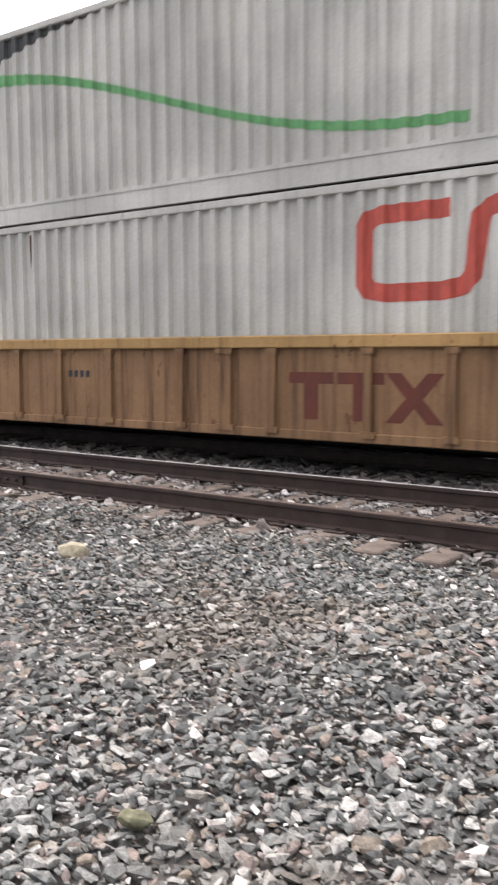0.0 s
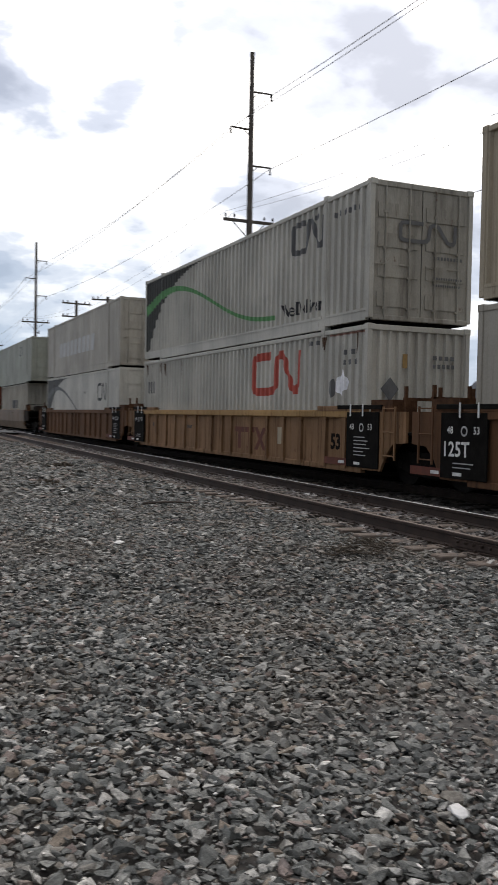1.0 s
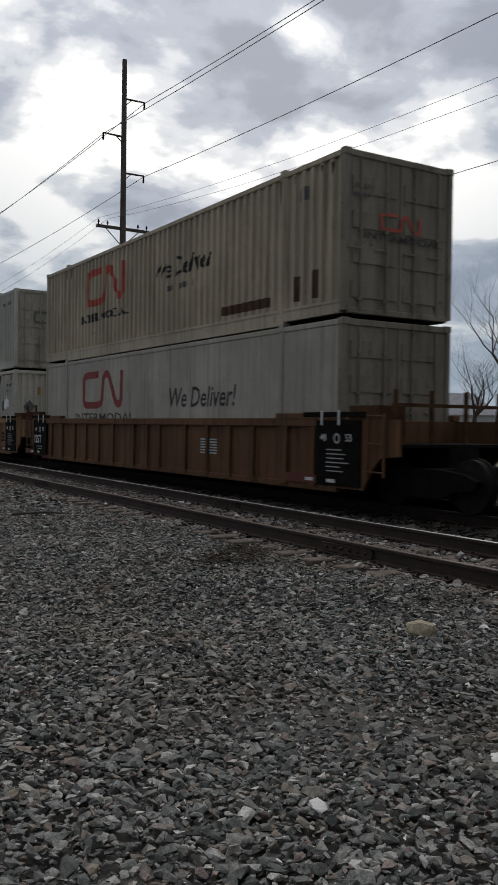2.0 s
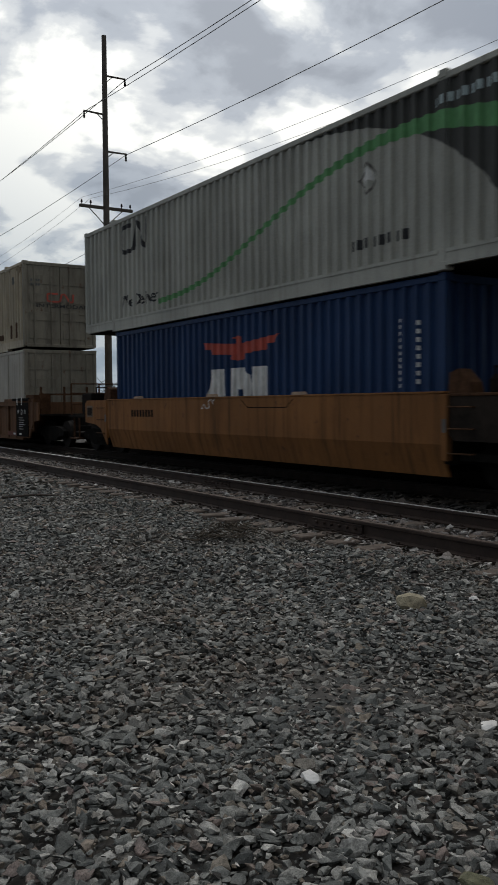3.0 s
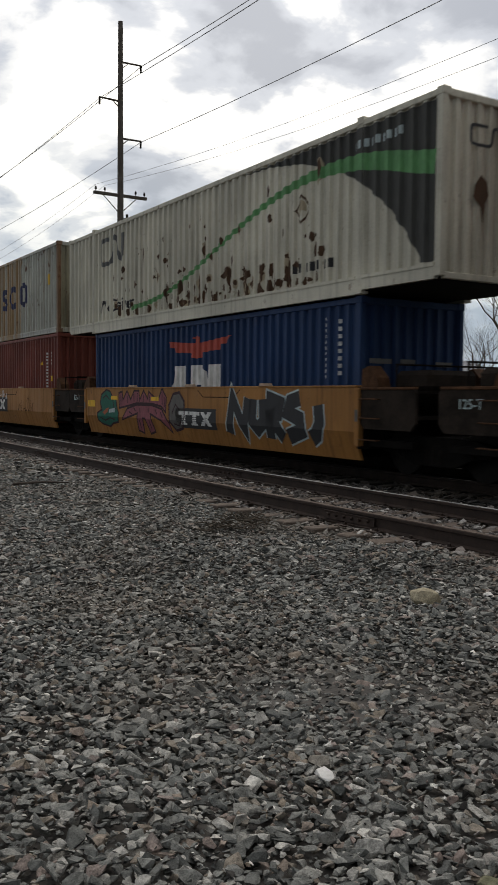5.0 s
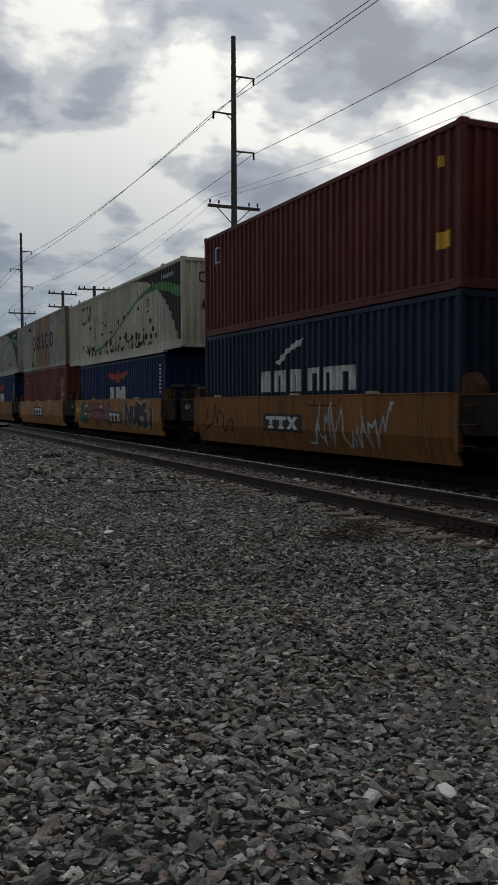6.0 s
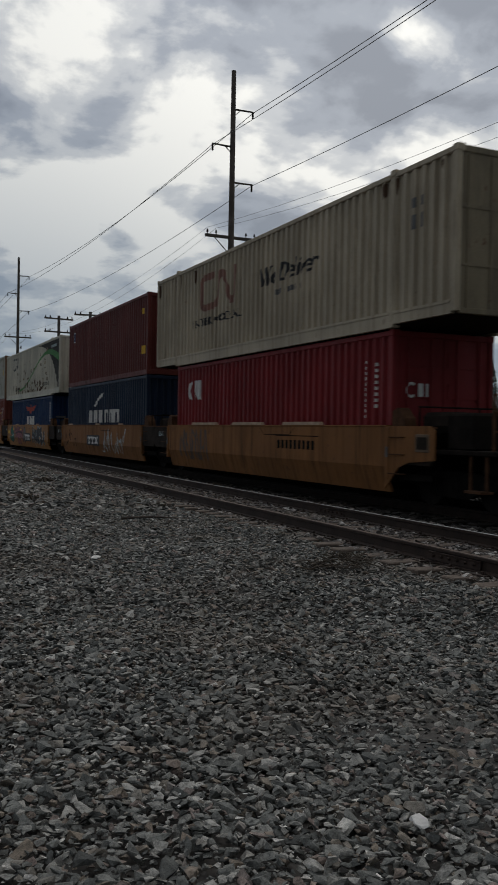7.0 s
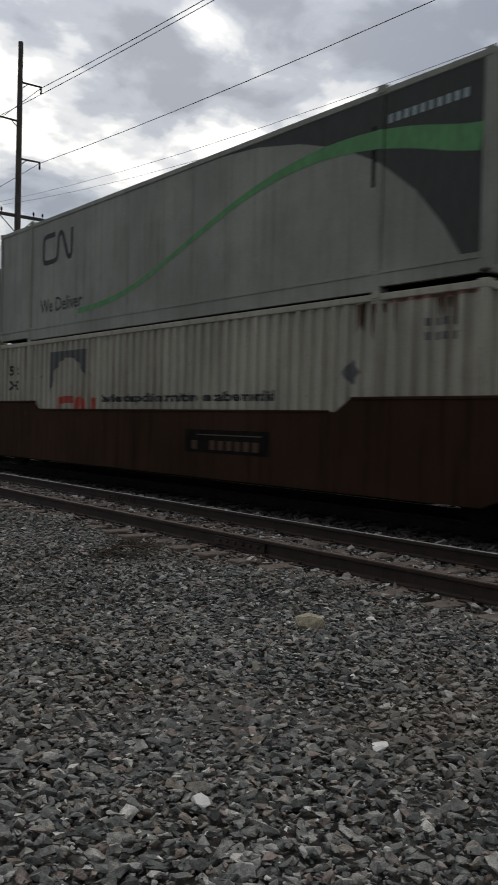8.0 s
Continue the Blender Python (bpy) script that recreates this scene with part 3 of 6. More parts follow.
def smooth_well(label, mat, shoes=(-3.7, -0.6, 2.9), end_front=False, end_rear=False, spun=None, flat_shoes=False, half=6.25):
    """A forty-foot well unit with smooth folded sides."""
    car = empty("well_car", label, "rail car", "well cars")
    prof = [(0.25, 1.30), (0.74, WELL_X), (1.50, WELL_X)]
    for s in (-1, 1):
        bm = bmesh.new()
        out = [(s * x, z) for z, x in prof] + [(s * (WELL_X - 0.13), 1.50), (s * (WELL_X - 0.13), 1.38), (s * (WELL_X - 0.05), 1.34), (s * (WELL_X - 0.05), 0.76), (s * 1.24, 0.25)]
        prism(bm, out, 1, -half, half)
        part("side_sill", bm, mat, car)
        rim = boxes((*sorted((s * (WELL_X + 0.012), s * (WELL_X - 0.14))), -half - 0.02, half + 0.02, 1.495, 1.53), bevel=0.008)
        part("top_flange", rim, mat, car)
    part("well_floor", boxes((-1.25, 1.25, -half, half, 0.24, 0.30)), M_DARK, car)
    # unseen box, added to block the bright strip below the well
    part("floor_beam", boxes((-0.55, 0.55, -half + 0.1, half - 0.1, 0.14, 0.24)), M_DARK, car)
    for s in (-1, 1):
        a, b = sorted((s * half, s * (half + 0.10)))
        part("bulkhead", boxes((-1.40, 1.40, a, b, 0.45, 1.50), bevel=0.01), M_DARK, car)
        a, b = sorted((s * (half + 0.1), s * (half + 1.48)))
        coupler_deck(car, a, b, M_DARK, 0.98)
        # dark plates close the end over the truck
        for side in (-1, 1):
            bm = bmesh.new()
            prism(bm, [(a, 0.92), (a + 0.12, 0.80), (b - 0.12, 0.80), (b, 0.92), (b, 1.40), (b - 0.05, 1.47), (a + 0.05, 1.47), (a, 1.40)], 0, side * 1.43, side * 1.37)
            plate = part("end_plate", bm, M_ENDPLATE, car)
            part("lip", boxes((*sorted((side * 1.45, side * 1.33)), a + 0.04, b - 0.04, 1.455, 1.50), bevel=0.008), M_RUSTSTEEL, plate)
            # rusty guide that steers a container into the well
            bm = bmesh.new()
            prism(bm, [(s * (half + 0.03), 1.46), (s * (half + 0.50), 1.46), (s * (half + 0.44), 1.66), (s * (half + 0.22), 1.86), (s * (half + 0.05), 1.80)], 0, side * 1.34, side * 1.08)
            part("guide", bm, M_RUSTSTEEL, car)
        part("end_post", boxes((-1.475, -1.36, *sorted((s * (half + 0.01), s * (half + 0.13))), 0.50, 1.49), bevel=0.01), mat, car)
        part("placard_card", boxes((-1.482, -1.476, *sorted((s * (half + 0.03), s * (half + 0.11))), 0.92, 1.12)), M_DIMP, car, "small dull pale card")
        part("walkway", boxes((-1.30, 1.30, a + 0.15, b - 0.15, 1.40, 1.44)), M_DARK, car)
        part("brake_tank", boxes((-0.9, 0.2, a + 0.25, b - 0.25, 1.44, 1.78), bevel=0.08), M_ENDPLATE, car)
        rail = bmesh.new()
        y = s * (half + 0.95)
        tube(rail, (-1.38, y, 1.86), (1.38, y, 1.86), 0.018, 0.018, 6)
        for x in (-1.36, 0, 1.36):
            tube(rail, (x, y, 1.44), (x, y, 1.86), 0.018, 0.018, 6)
        part("grab_rail", rail, M_DARK, car)
        for z in (0.62, 0.98, 1.30):
            bm = bmesh.new()
            y0, y1 = s * (half + 0.17), s * (half + 0.62)
            tube(bm, (-1.50, y0, z), (-1.50, y1, z), 0.013, 0.013, 6)
            for yy in (y0, y1):
                tube(bm, (-1.42, yy, z), (-1.50, yy, z), 0.013, 0.013, 6)
            part("rung", bm, M_RUSTSTEEL, car)
        # brake rigging hanging beside the truck
        part("brake_beam", boxes((-1.30, -1.22, a + 0.2, b - 0.1, 0.50, 0.62), bevel=0.01), M_BLACK, car)
    daub(car, lambda y, z: -1.436, (), "size_mark", M_PALEP, lambda bm: words(bm, "125-T", -half - 1.05, 1.17, 0.15))
    for y in shoes:
        w = 0.92 if flat_shoes else 0.19
        bm = bmesh.new()
        prism(bm, [(-w, 1.53), (w, 1.53), (w - 0.05, 1.60 if flat_shoes else 1.585), (-w + 0.05, 1.60 if flat_shoes else 1.585)], 0, -WELL_X - 0.03, -WELL_X + 0.07)
        shoe = part("container_shoe", bm, M_SHOE, car)
        shoe.location.y = y
    # pressed outline under a shoe
    fold = fold_side(prof)
    daub(car, fold, (0.74,), "stiffener_seam", M_DARK, lambda bm: ribbon(bm, [(0.6, 1.46), (0.85, 1.30), (2.2, 1.30), (2.45, 1.46)], 0.018))
    for s, ends in ((1, end_front), (-1, end_rear)):
        if not ends:
            continue
        # the outer end: a side that sweeps up to a platform over the coupler
        for side in (-1, 1):
            bm = bmesh.new()
            prism(bm, [(s * (half + 0.02), 0.32), (s * (half + 0.20), 0.50), (s * (half + 0.45), 0.74), (s * (half + 0.75), 0.84), (s * (half + 1.55), 0.90), (s * (half + 1.55), 1.42), (s * (half + 1.40), 1.51), (s * (half + 0.02), 1.51)], 0, side * 1.462, side * 1.435)
            sweep = part("end_sweep", bm, mat, car)
            part("frame", boxes((*sorted((side * 1.475, side * 1.455)), *sorted((s * (half + 0.98), s * (half + 1.40))), 1.04, 1.36), bevel=0.01), M_FADEDWELL, sweep)
            part("plate", boxes((*sorted((side * 1.482, side * 1.47)), *sorted((s * (half + 1.03), s * (half + 1.35))), 1.09, 1.31)), M_ENDPLATE, sweep)
        a, b = sorted((s * (half + 1.48), s * (half + 3.05)))
        part("platform", boxes((-1.40, 1.40, a, b, 1.02, 1.10), bevel=0.01), M_DARK, car)
        part("centre_sill", boxes((-0.40, 0.40, a, b, 0.60, 1.02), bevel=0.02), M_DARK, car)
        for x in (-1.32, 1.32):
            part("step", boxes((x - 0.12, x + 0.12, *sorted((s * (half + 2.35), s * (half + 2.80))), 0.40, 0.44)), M_RUSTSTEEL, car)
            bm = bmesh.new()
            for yy in (half + 2.37, half + 2.78):
                box(bm, x - 0.02, x + 0.02, s * yy - 0.02, s * yy + 0.02, 0.44, 1.04)
            part("step_hanger", bm, M_RUSTSTEEL, car)
        bm = bmesh.new()
        for x in (-1.34, -0.45, 0.45, 1.34):
            tube(bm, (x, s * (half + 2.95), 1.06), (x, s * (half + 2.95), 2.02), 0.026, 0.026, 6)
        for z in (1.42, 1.74, 2.02):
            tube(bm, (-1.34, s * (half + 2.95), z), (1.34, s * (half + 2.95), z), 0.022, 0.022, 6)
        part("end_railing", bm, M_RUSTSTEEL, car)
        part("control_box", boxes((-1.25, -0.35, *sorted((s * (half + 1.62), s * (half + 2.35))), 1.10, 1.72), bevel=0.03), M_DARK, car)
        part("control_box", boxes((0.30, 1.25, *sorted((s * (half + 1.75), s * (half + 2.50))), 1.10, 1.60), bevel=0.03), M_DARK, car)
        part("coupler", boxes((-0.14, 0.14, *sorted((s * (half + 3.0), s * (half + 3.75))), 0.70, 0.96), (-0.22, 0.22, *sorted((s * (half + 3.62), s * (half + 3.95))), 0.66, 1.0), bevel=0.03), M_BLACK, car)
    wheel_truck(car, -half - 1.5, spun, 0.05)
    if end_front:
        wheel_truck(car, half + 1.5, spun, 0.05)
    return car, fold


def stencil(car, fold, u, z, text, h, mat, cuts=(0.74,), width=None, name="stencil"):
    return daub(car, fold, cuts, name, mat, lambda bm: words(bm, text, u, z, h, width))


def ribbed_well(label, mat, spun, front_truck=True, half=6.2):
    """A fifty-three-foot well unit with upright ribs."""
    car = empty("well_car", label, "rail car", "well cars")
    long = 8.1
    for s in (-1, 1):
        x0, x1 = sorted((s * (WELL_X - 0.07), s * (WELL_X - 0.11)))
        part("side_sheet", boxes((x0, x1, -long, long, 0.24, 1.42)), mat, car)
        part("top_chord", boxes((*sorted((s * (WELL_X + 0.01), s * (WELL_X - 0.15))), -long, long, 1.37, 1.53), bevel=0.015), M_CHORD if mat is M_RIBWELL else mat, car)
        part("bottom_chord", boxes((*sorted((s * (WELL_X - 0.03), s * (WELL_X - 0.15))), -long, long, 0.22, 0.34), bevel=0.01), mat, car)
        for d in (-7.25, -6.3, -5.15, -4.2, -3.22, -2.15, -0.77, 0.0, 0.77, 2.15, 3.22, 4.2, 5.15, 6.3, 7.25):
            y, w = d - 0.15, 0.11 if abs(d) in (0.0, 6.3) else 0.05
            bm = bmesh.new()
            # a tapered web with its flange, wider at the foot
            prism(bm, [(s * (WELL_X - 0.075), 0.335), (s * (WELL_X - 0.002), 0.335), (s * (WELL_X - 0.006), 0.7), (s * (WELL_X - 0.018), 1.375), (s * (WELL_X - 0.075), 1.375)], 1, y - w, y + w)
            box(bm, *sorted((s * (WELL_X + 0.006), s * (WELL_X - 0.07))), y - w - 0.05, y + w + 0.05, 0.285, 0.36)
            box(bm, *sorted((s * (WELL_X - 0.0), s * (WELL_X - 0.07))), y - w - 0.03, y + w + 0.03, 1.30, 1.372)
            part("rib", bm, mat, car)
        for e in (-1, 1):
            part("raised_sill", boxes((*sorted((s * (WELL_X + 0.018), s * (WELL_X - 0.16))), *sorted((e * half, e * (long + 0.1))), 1.50, 1.62), bevel=0.015), mat, car)
    part("well_floor", boxes((-1.28, 1.28, -long, long, 0.18, 0.24)), M_DARK, car)
    for e in (-1, 1):
        part("bulkhead", boxes((-1.42, 1.42, *sorted((e * long, e * (long + 0.08))), 0.45, 1.50), bevel=0.01), mat, car)
        coupler_deck(car, *sorted((e * (long + 0.08), e * (long + 1.68))), mat, 1.05)
        for s in (-1, 1):
            # end side plate with the arch over the truck
            bm = bmesh.new()
            arch = [(e * (long - 0.02), 0.30), (e * (long + 0.75), 0.30), (e * (long + 0.95), 0.62), (e * (long + 1.2), 0.86), (e * (long + 1.66), 0.90), (e * (long + 1.66), 1.50), (e * (long - 0.02), 1.50)]
            prism(bm, arch, 0, s * WELL_X - 0.02 * s, s * (WELL_X - 0.08))
            part("end_plate", bm, mat, car)
        bm = boxes((-WELL_X - 0.012, -WELL_X + 0.02, *sorted((e * (half + 1.35), e * (long + 0.72))), 0.34, 1.49), bevel=0.006)
        part("black_panel", bm, M_BLACK, car, "black stencilled capacity panel")
        part("panel_cap", boxes((-WELL_X - 0.03, -WELL_X + 0.02, *sorted((e * (half + 0.95), e * (long + 0.85))), 1.545, 1.635), bevel=0.01), M_BLACK, car)
        for d in (0.25, 0.75):
            part("tie_bar", boxes((-WELL_X - 0.045, -WELL_X - 0.031, e * (half + 1.3 + d) - 0.02, e * (half + 1.3 + d) + 0.02, 1.40, 1.66)), M_WHITEP, car)
        ladder(car, e * (long + 1.15) - 0.21, 0.55, 1.60, mat)
        bm = bmesh.new()
        for x in (-1.2, -0.4, 0.4, 1.2):
            box(bm, x - 0.03, x + 0.03, e * (long + 1.3) - 0.03, e * (long + 1.3) + 0.03, 1.1, 2.0)
        box(bm, -1.25, 1.25, e * (long + 1.3) - 0.03, e * (long + 1.3) + 0.03, 1.72, 1.78)
        box(bm, -1.38, -0.8, *sorted((e * (long + 0.3), e * (long + 1.1))), 1.1, 1.74)
        part("end_platform", bm, M_RUSTSTEEL, car)
    fold = lambda y, z: -WELL_X - 0.018
    sheet_fold = lambda y, z: -WELL_X + 0.066
    wheel_truck(car, -long - 1.72, spun, 0.05)
    if front_truck:
        wheel_truck(car, long + 1.72, spun, 0.05)
    for e, us in ((1, -half - 1.35 - 0.55), (-1, half + 1.35)):
        u0 = -(half + 1.35) - 1.2 if e == 1 else half + 1.37

        for text, du in (("48", 0.12), ("53", 0.85)):
            daub(car, fold, (), "size_mark", M_WHITEP, lambda bm: words(bm, text, u0 + du, 1.12, 0.13))
        daub(car, fold, (), "round_mark", M_GREYTEXT, lambda bm: ring(bm, u0 + 0.6, 1.17, 0.15, 0.15, 0.035))
        for k, w in enumerate((0.55, 0.7, 0.62, 0.8, 0.5, 0.6) if e < 0 else (0.7, 0.62)):
            z = (0.96 if e < 0 else 0.60) - k * 0.075
            daub(car, fold, (), "text_line", M_GREYTEXT, lambda bm: rect(bm, u0 + 0.3, z, u0 + 0.3 + w * 0.8, z + 0.020))
        daub(car, lambda y, z: -WELL_X - 0.008, (), "red_strip", M_OLDREDP, lambda bm, u0=u0: rect(bm, u0 - 1.0, 0.345, u0 + 1.1, 0.50))
        for du in (-0.35, 0.3):
            daub(car, lambda y, z: -WELL_X - 0.014, (), "reflector", M_WHITEP, lambda bm: rect(bm, u0 + du, 0.39, u0 + du + 0.25, 0.45))
    return car, fold, sheet_fold


def plate_well(label, mat, spun):
    """A well unit with plain deep sides that rise at the ends."""
    car = empty("well_car", label, "rail car", "well cars")
    long = 9.6
    for s in (-1, 1):
        bm = bmesh.new()
        out = [(-long, 0.95), (-long + 0.25, 0.78), (-8.9, 0.72), (-8.55, 0.42), (-8.2, 0.28), (8.2, 0.28), (8.55, 0.42), (8.9, 0.72), (long - 0.25, 0.78), (long, 0.95), (long, 1.70), (5.6, 1.70), (5.25, 1.50), (-5.45, 1.50), (-5.78, 1.70), (-long, 1.70)]
        prism(bm, out, 0, s * WELL_X, s * (WELL_X - 0.09))
        part("side_plate", bm, mat, car)
        part("top_flange", boxes((*sorted((s * (WELL_X + 0.015), s * (WELL_X - 0.14))), -5.2, 5.2, 1.49, 1.53), bevel=0.008), mat, car)
        for e in (-1, 1):
            part("end_flange", boxes((*sorted((s * (WELL_X + 0.015), s * (WELL_X - 0.14))), *sorted((e * (5.6 if e > 0 else 5.78), e * long)), 1.68, 1.73), bevel=0.01), mat, car)
    part("well_floor", boxes((-1.3, 1.3, -7.2, 7.2, 0.24, 0.30)), M_DARK, car)
    for e in (-1, 1):
        part("bulkhead", boxes((-1.36, 1.36, *sorted((e * 8.15, e * 8.25)), 0.6, 1.55)), mat, car)
        coupler_deck(car, *sorted((e * 8.25, e * 10.5)), mat, 1.0)
        wheel_truck(car, e * 8.6, spun)
        bm = bmesh.new()
        for x in (-1.2, 0.0, 1.2):
            tube(bm, (x, e * 9.75, 1.0), (x, e * 9.75, 1.95), 0.02, 0.02, 6)
        tube(bm, (-1.2, e * 9.75, 1.95), (1.2, e * 9.75, 1.95), 0.02, 0.02, 6)
        part("grab_rail", bm, M_DARK, car)
        # hand brake wheel
        bm = bmesh.new()
        for k in range(14):
            a, b = radians(k * 360 / 14), radians((k + 1) * 360 / 14)
            tube(bm, (-0.6 + 0.28 * math.cos(a), e * 9.85, 1.75 + 0.28 * math.sin(a)), (-0.6 + 0.28 * math.cos(b), e * 9.85, 1.75 + 0.28 * math.sin(b)), 0.016, 0.016, 6)
        for k in range(3):
            a = radians(60 * k)
            tube(bm, (-0.6 - 0.28 * math.cos(a), e * 9.85, 1.75 - 0.28 * math.sin(a)), (-0.6 + 0.28 * math.cos(a), e * 9.85, 1.75 + 0.28 * math.sin(a)), 0.012, 0.012, 6)
        part("brake_wheel", bm, M_DARK, car)
    fold = lambda y, z: -WELL_X - 0.004
    for k in range(3):
        daub(car, fold, (), "reflector", M_GREYP, lambda bm: rect(bm, -8.9 + k * 0.28, 1.42, -8.76 + k * 0.28, 1.52))
    daub(car, fold, (), "sign_plate", M_DARK, lambda bm: rect(bm, 1.4, 0.74, 3.9, 1.16))
    daub(car, fold, (), "number_print", M_RUSTP, lambda bm: [rect(bm, 1.62, 0.80, 1.80, 0.96), bars(bm, 2.2, 0.80, 1.5, 0.17, 6)], lift=0.002)
    daub(car, fold, (), "edge_line", M_FADEDBROWN, lambda bm: rect(bm, 1.8, 1.06, 3.7, 1.08), lift=0.002)
    return car, fold


# ---- ground, tracks ----
def track_at(x0, y):
    """Place and heading (degrees to the left) of the track that passes the camera at x0."""
    slope = MAIN_SLOPE if x0 > 9 else SIDE_SLOPE
    return (x0 + slope * max(0.0, y - 8), -math.degrees(slope) if y > 8 else 0.0)


def ground_level(x, y):
    return -0.20 + 0.022 * noise.noise((x * 0.6, y * 0.6, 0)) + 0.012 * noise.noise((x * 2.1, y * 2.1, 3))


def build_ground():
    bm = bmesh.new()
    xs = [-2500, -600, -150, -40, -15, -8, -4, -2, 0, 1, 2, 3, 4, 5, 6, 7, 8, 9, 10, 11, 12, 13, 15, 20, 40, 150, 600, 2500]
    ys = [-2500, -600, -150, -40, -12, -4, 0, 1, 2, 3, 4, 5, 6, 8, 10, 12, 14, 17, 20, 25, 30, 40, 60, 100, 200, 600, 2500]
    grid = [[bm.verts.new((x, y, ground_level(x, y) - 0.035)) for x in xs] for y in ys]
    for r, q in zip(grid, grid[1:]):
        for i in range(len(xs) - 1):
            bm.faces.new((r[i], r[i + 1], q[i + 1], q[i]))
    g = finish("ground", bm, M_GROUND)
    tagged(g, "grey gravel ground beside and under the tracks", "ground", kind="structure")
    bm = bmesh.new()
    for x0, x1 in ((17.5, 900),):
        for y0, y1 in ((-60, 1200),):
            vs = [bm.verts.new((x, y, -0.16)) for x, y in ((x0, y0), (x1, y0), (x1, y1), (x0, y1))]
            bm.faces.new(vs)
    f = finish("grass_verge", bm, M_FIELD)
    tagged(f, "dull winter grass beyond the tracks", "grass", kind="structure")
    bm = bmesh.new()
    vs = [bm.verts.new(p) for p in ((-60, 60, -0.10), (8, 58.5, -0.03), (60, 58, -0.05), (60, 66, -0.05), (8, 66.5, -0.03), (-60, 68, -0.10))]
    bm.faces.new(vs)
    r = finish("road", bm, M_ROAD)
    tagged(r, "pale worn asphalt road crossing the tracks", "road", kind="structure")


RAIL = [(-0.07, -0.17), (0.07, -0.17), (0.07, -0.158), (0.012, -0.142), (0.010, -0.045), (0.036, -0.034), (0.036, -0.006), (0.028, 0.0), (-0.028, 0.0), (-0.036, -0.006), (-0.036, -0.034), (-0.010, -0.045), (-0.012, -0.142), (-0.07, -0.158)]


def rail(x0, off, parent, y0, y1, shine, steel):
    """One rail as a swept section; its running band is a part of its own."""
    n = 60
    ys = [y0 + (y1 - y0) * k / n for k in range(n + 1)]
    bm, top = bmesh.new(), bmesh.new()
    last = lastt = None
    for y in ys:
        x, h = track_at(x0, y)
        m = pose(x, y, 0, 0, 0, h)
        ring_v = [bm.verts.new(m @ Vector((off + p[0], 0, p[1]))) for p in RAIL]
        band = [top.verts.new(m @ Vector((off + dx, 0, 0.0015))) for dx in (-0.030, 0.032)]
        if last:
            for i in range(len(RAIL)):
                bm.faces.new((last[i], last[(i + 1) % len(RAIL)], ring_v[(i + 1) % len(RAIL)], ring_v[i]))
            top.faces.new((lastt[0], lastt[1], band[1], band[0]))
        last, lastt = ring_v, band
    r = part("rail", bm, steel, parent)
    part("running_band", top, shine, r)
    return r


def joint_bar(x, y, parent):
    bm = bmesh.new()
    for s in (-1, 1):
        prism(bm, [(x + s * 0.012, -0.138), (x + s * 0.040, -0.142), (x + s * 0.034, -0.10), (x + s * 0.030, -0.075), (x + s * 0.036, -0.05), (x + s * 0.012, -0.046)], 1, y - 0.46, y + 0.46)
        for k in range(6):
            yy = y - 0.36 + k * 0.144
            tube(bm, (x + s * 0.03, yy, -0.09), (x + s * 0.066, yy, -0.09), 0.018, 0.018, 6)
    part("joint_bar", bm, M_RAIL, parent)


def build_tracks():
    siding = empty("siding_track", "rusty siding track with bolted rails on wooden ties", "railway track", kind="structure")
    main = empty("main_track", "running track under the train with steel rails", "railway track", kind="structure")
    for s in (-0.7525, 0.7525):
        rail(SIDE_X, s, siding, -14, 126, M_RAILSHINE if s > 0 else M_RAILDULL, M_RAIL)
        rail(MAIN_X, s, main, -30, 400, M_RAILTOP, M_SHADERAIL)
    for y in (-4.1, 7.9, 19.8, 31.7):
        joint_bar(track_at(SIDE_X, y)[0] - 0.7525, y, siding)
        joint_bar(track_at(SIDE_X, y + 5.6)[0] + 0.7525, y + 5.6, siding)
    rnd = random.Random(5)
    shapes, shaded = [], []
    for k in range(4):
        bm = boxes((-1.28, 1.28, -0.115, 0.115, -0.165, 0.0), bevel=0.012)
        bmesh.ops.subdivide_edges(bm, edges=[e for e in bm.edges if abs(e.verts[0].co.x - e.verts[1].co.x) > 1], cuts=5)
        for v in bm.verts:
            v.co.z += 0.012 * noise.noise((v.co.x * 3, v.co.y * 9, k * 7.0))
            v.co.y += 0.010 * noise.noise((v.co.x * 2, 5, k * 3.0))
        me = bpy.data.meshes.new("tie")
        bm.to_mesh(me)
        bm.free()
        # second copy for the main track, darkened for the train's shade
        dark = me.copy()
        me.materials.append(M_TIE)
        dark.materials.append(M_SHADETIE)
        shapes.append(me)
        shaded.append(dark)
    for x0, parent, a, b, made in ((SIDE_X, siding, -2.0, 75.0, shapes), (MAIN_X, main, -6.0, 60.0, shaded)):
        y = a
        while y < b:
            x, h = track_at(x0, y)
            o = new("tie", rnd.choice(made))
            o.parent = parent
            o.matrix_basis = pose(x + rnd.uniform(-0.05, 0.05), y, -0.178 + rnd.uniform(-0.006, 0.004), 0, 0, h + rnd.uniform(-1.2, 1.2))
            y += 0.55 + rnd.uniform(-0.03, 0.03)
    plates = bmesh.new()
    y = -2.0
    while y < 40:
        for s in (-0.7525, 0.7525):
            lx = track_at(SIDE_X, y)[0]
            box(plates, lx + s - 0.15, lx + s + 0.15, y - 0.09, y + 0.09, -0.178, -0.166)
            for d in (-0.09, 0.09):
                box(plates, lx + s + d - 0.012, lx + s + d + 0.012, y - 0.03, y + 0.0, -0.17, -0.135)
        y += 0.55
    part("tie_plates", plates, M_RAIL, siding)["kind"] = "stuff"


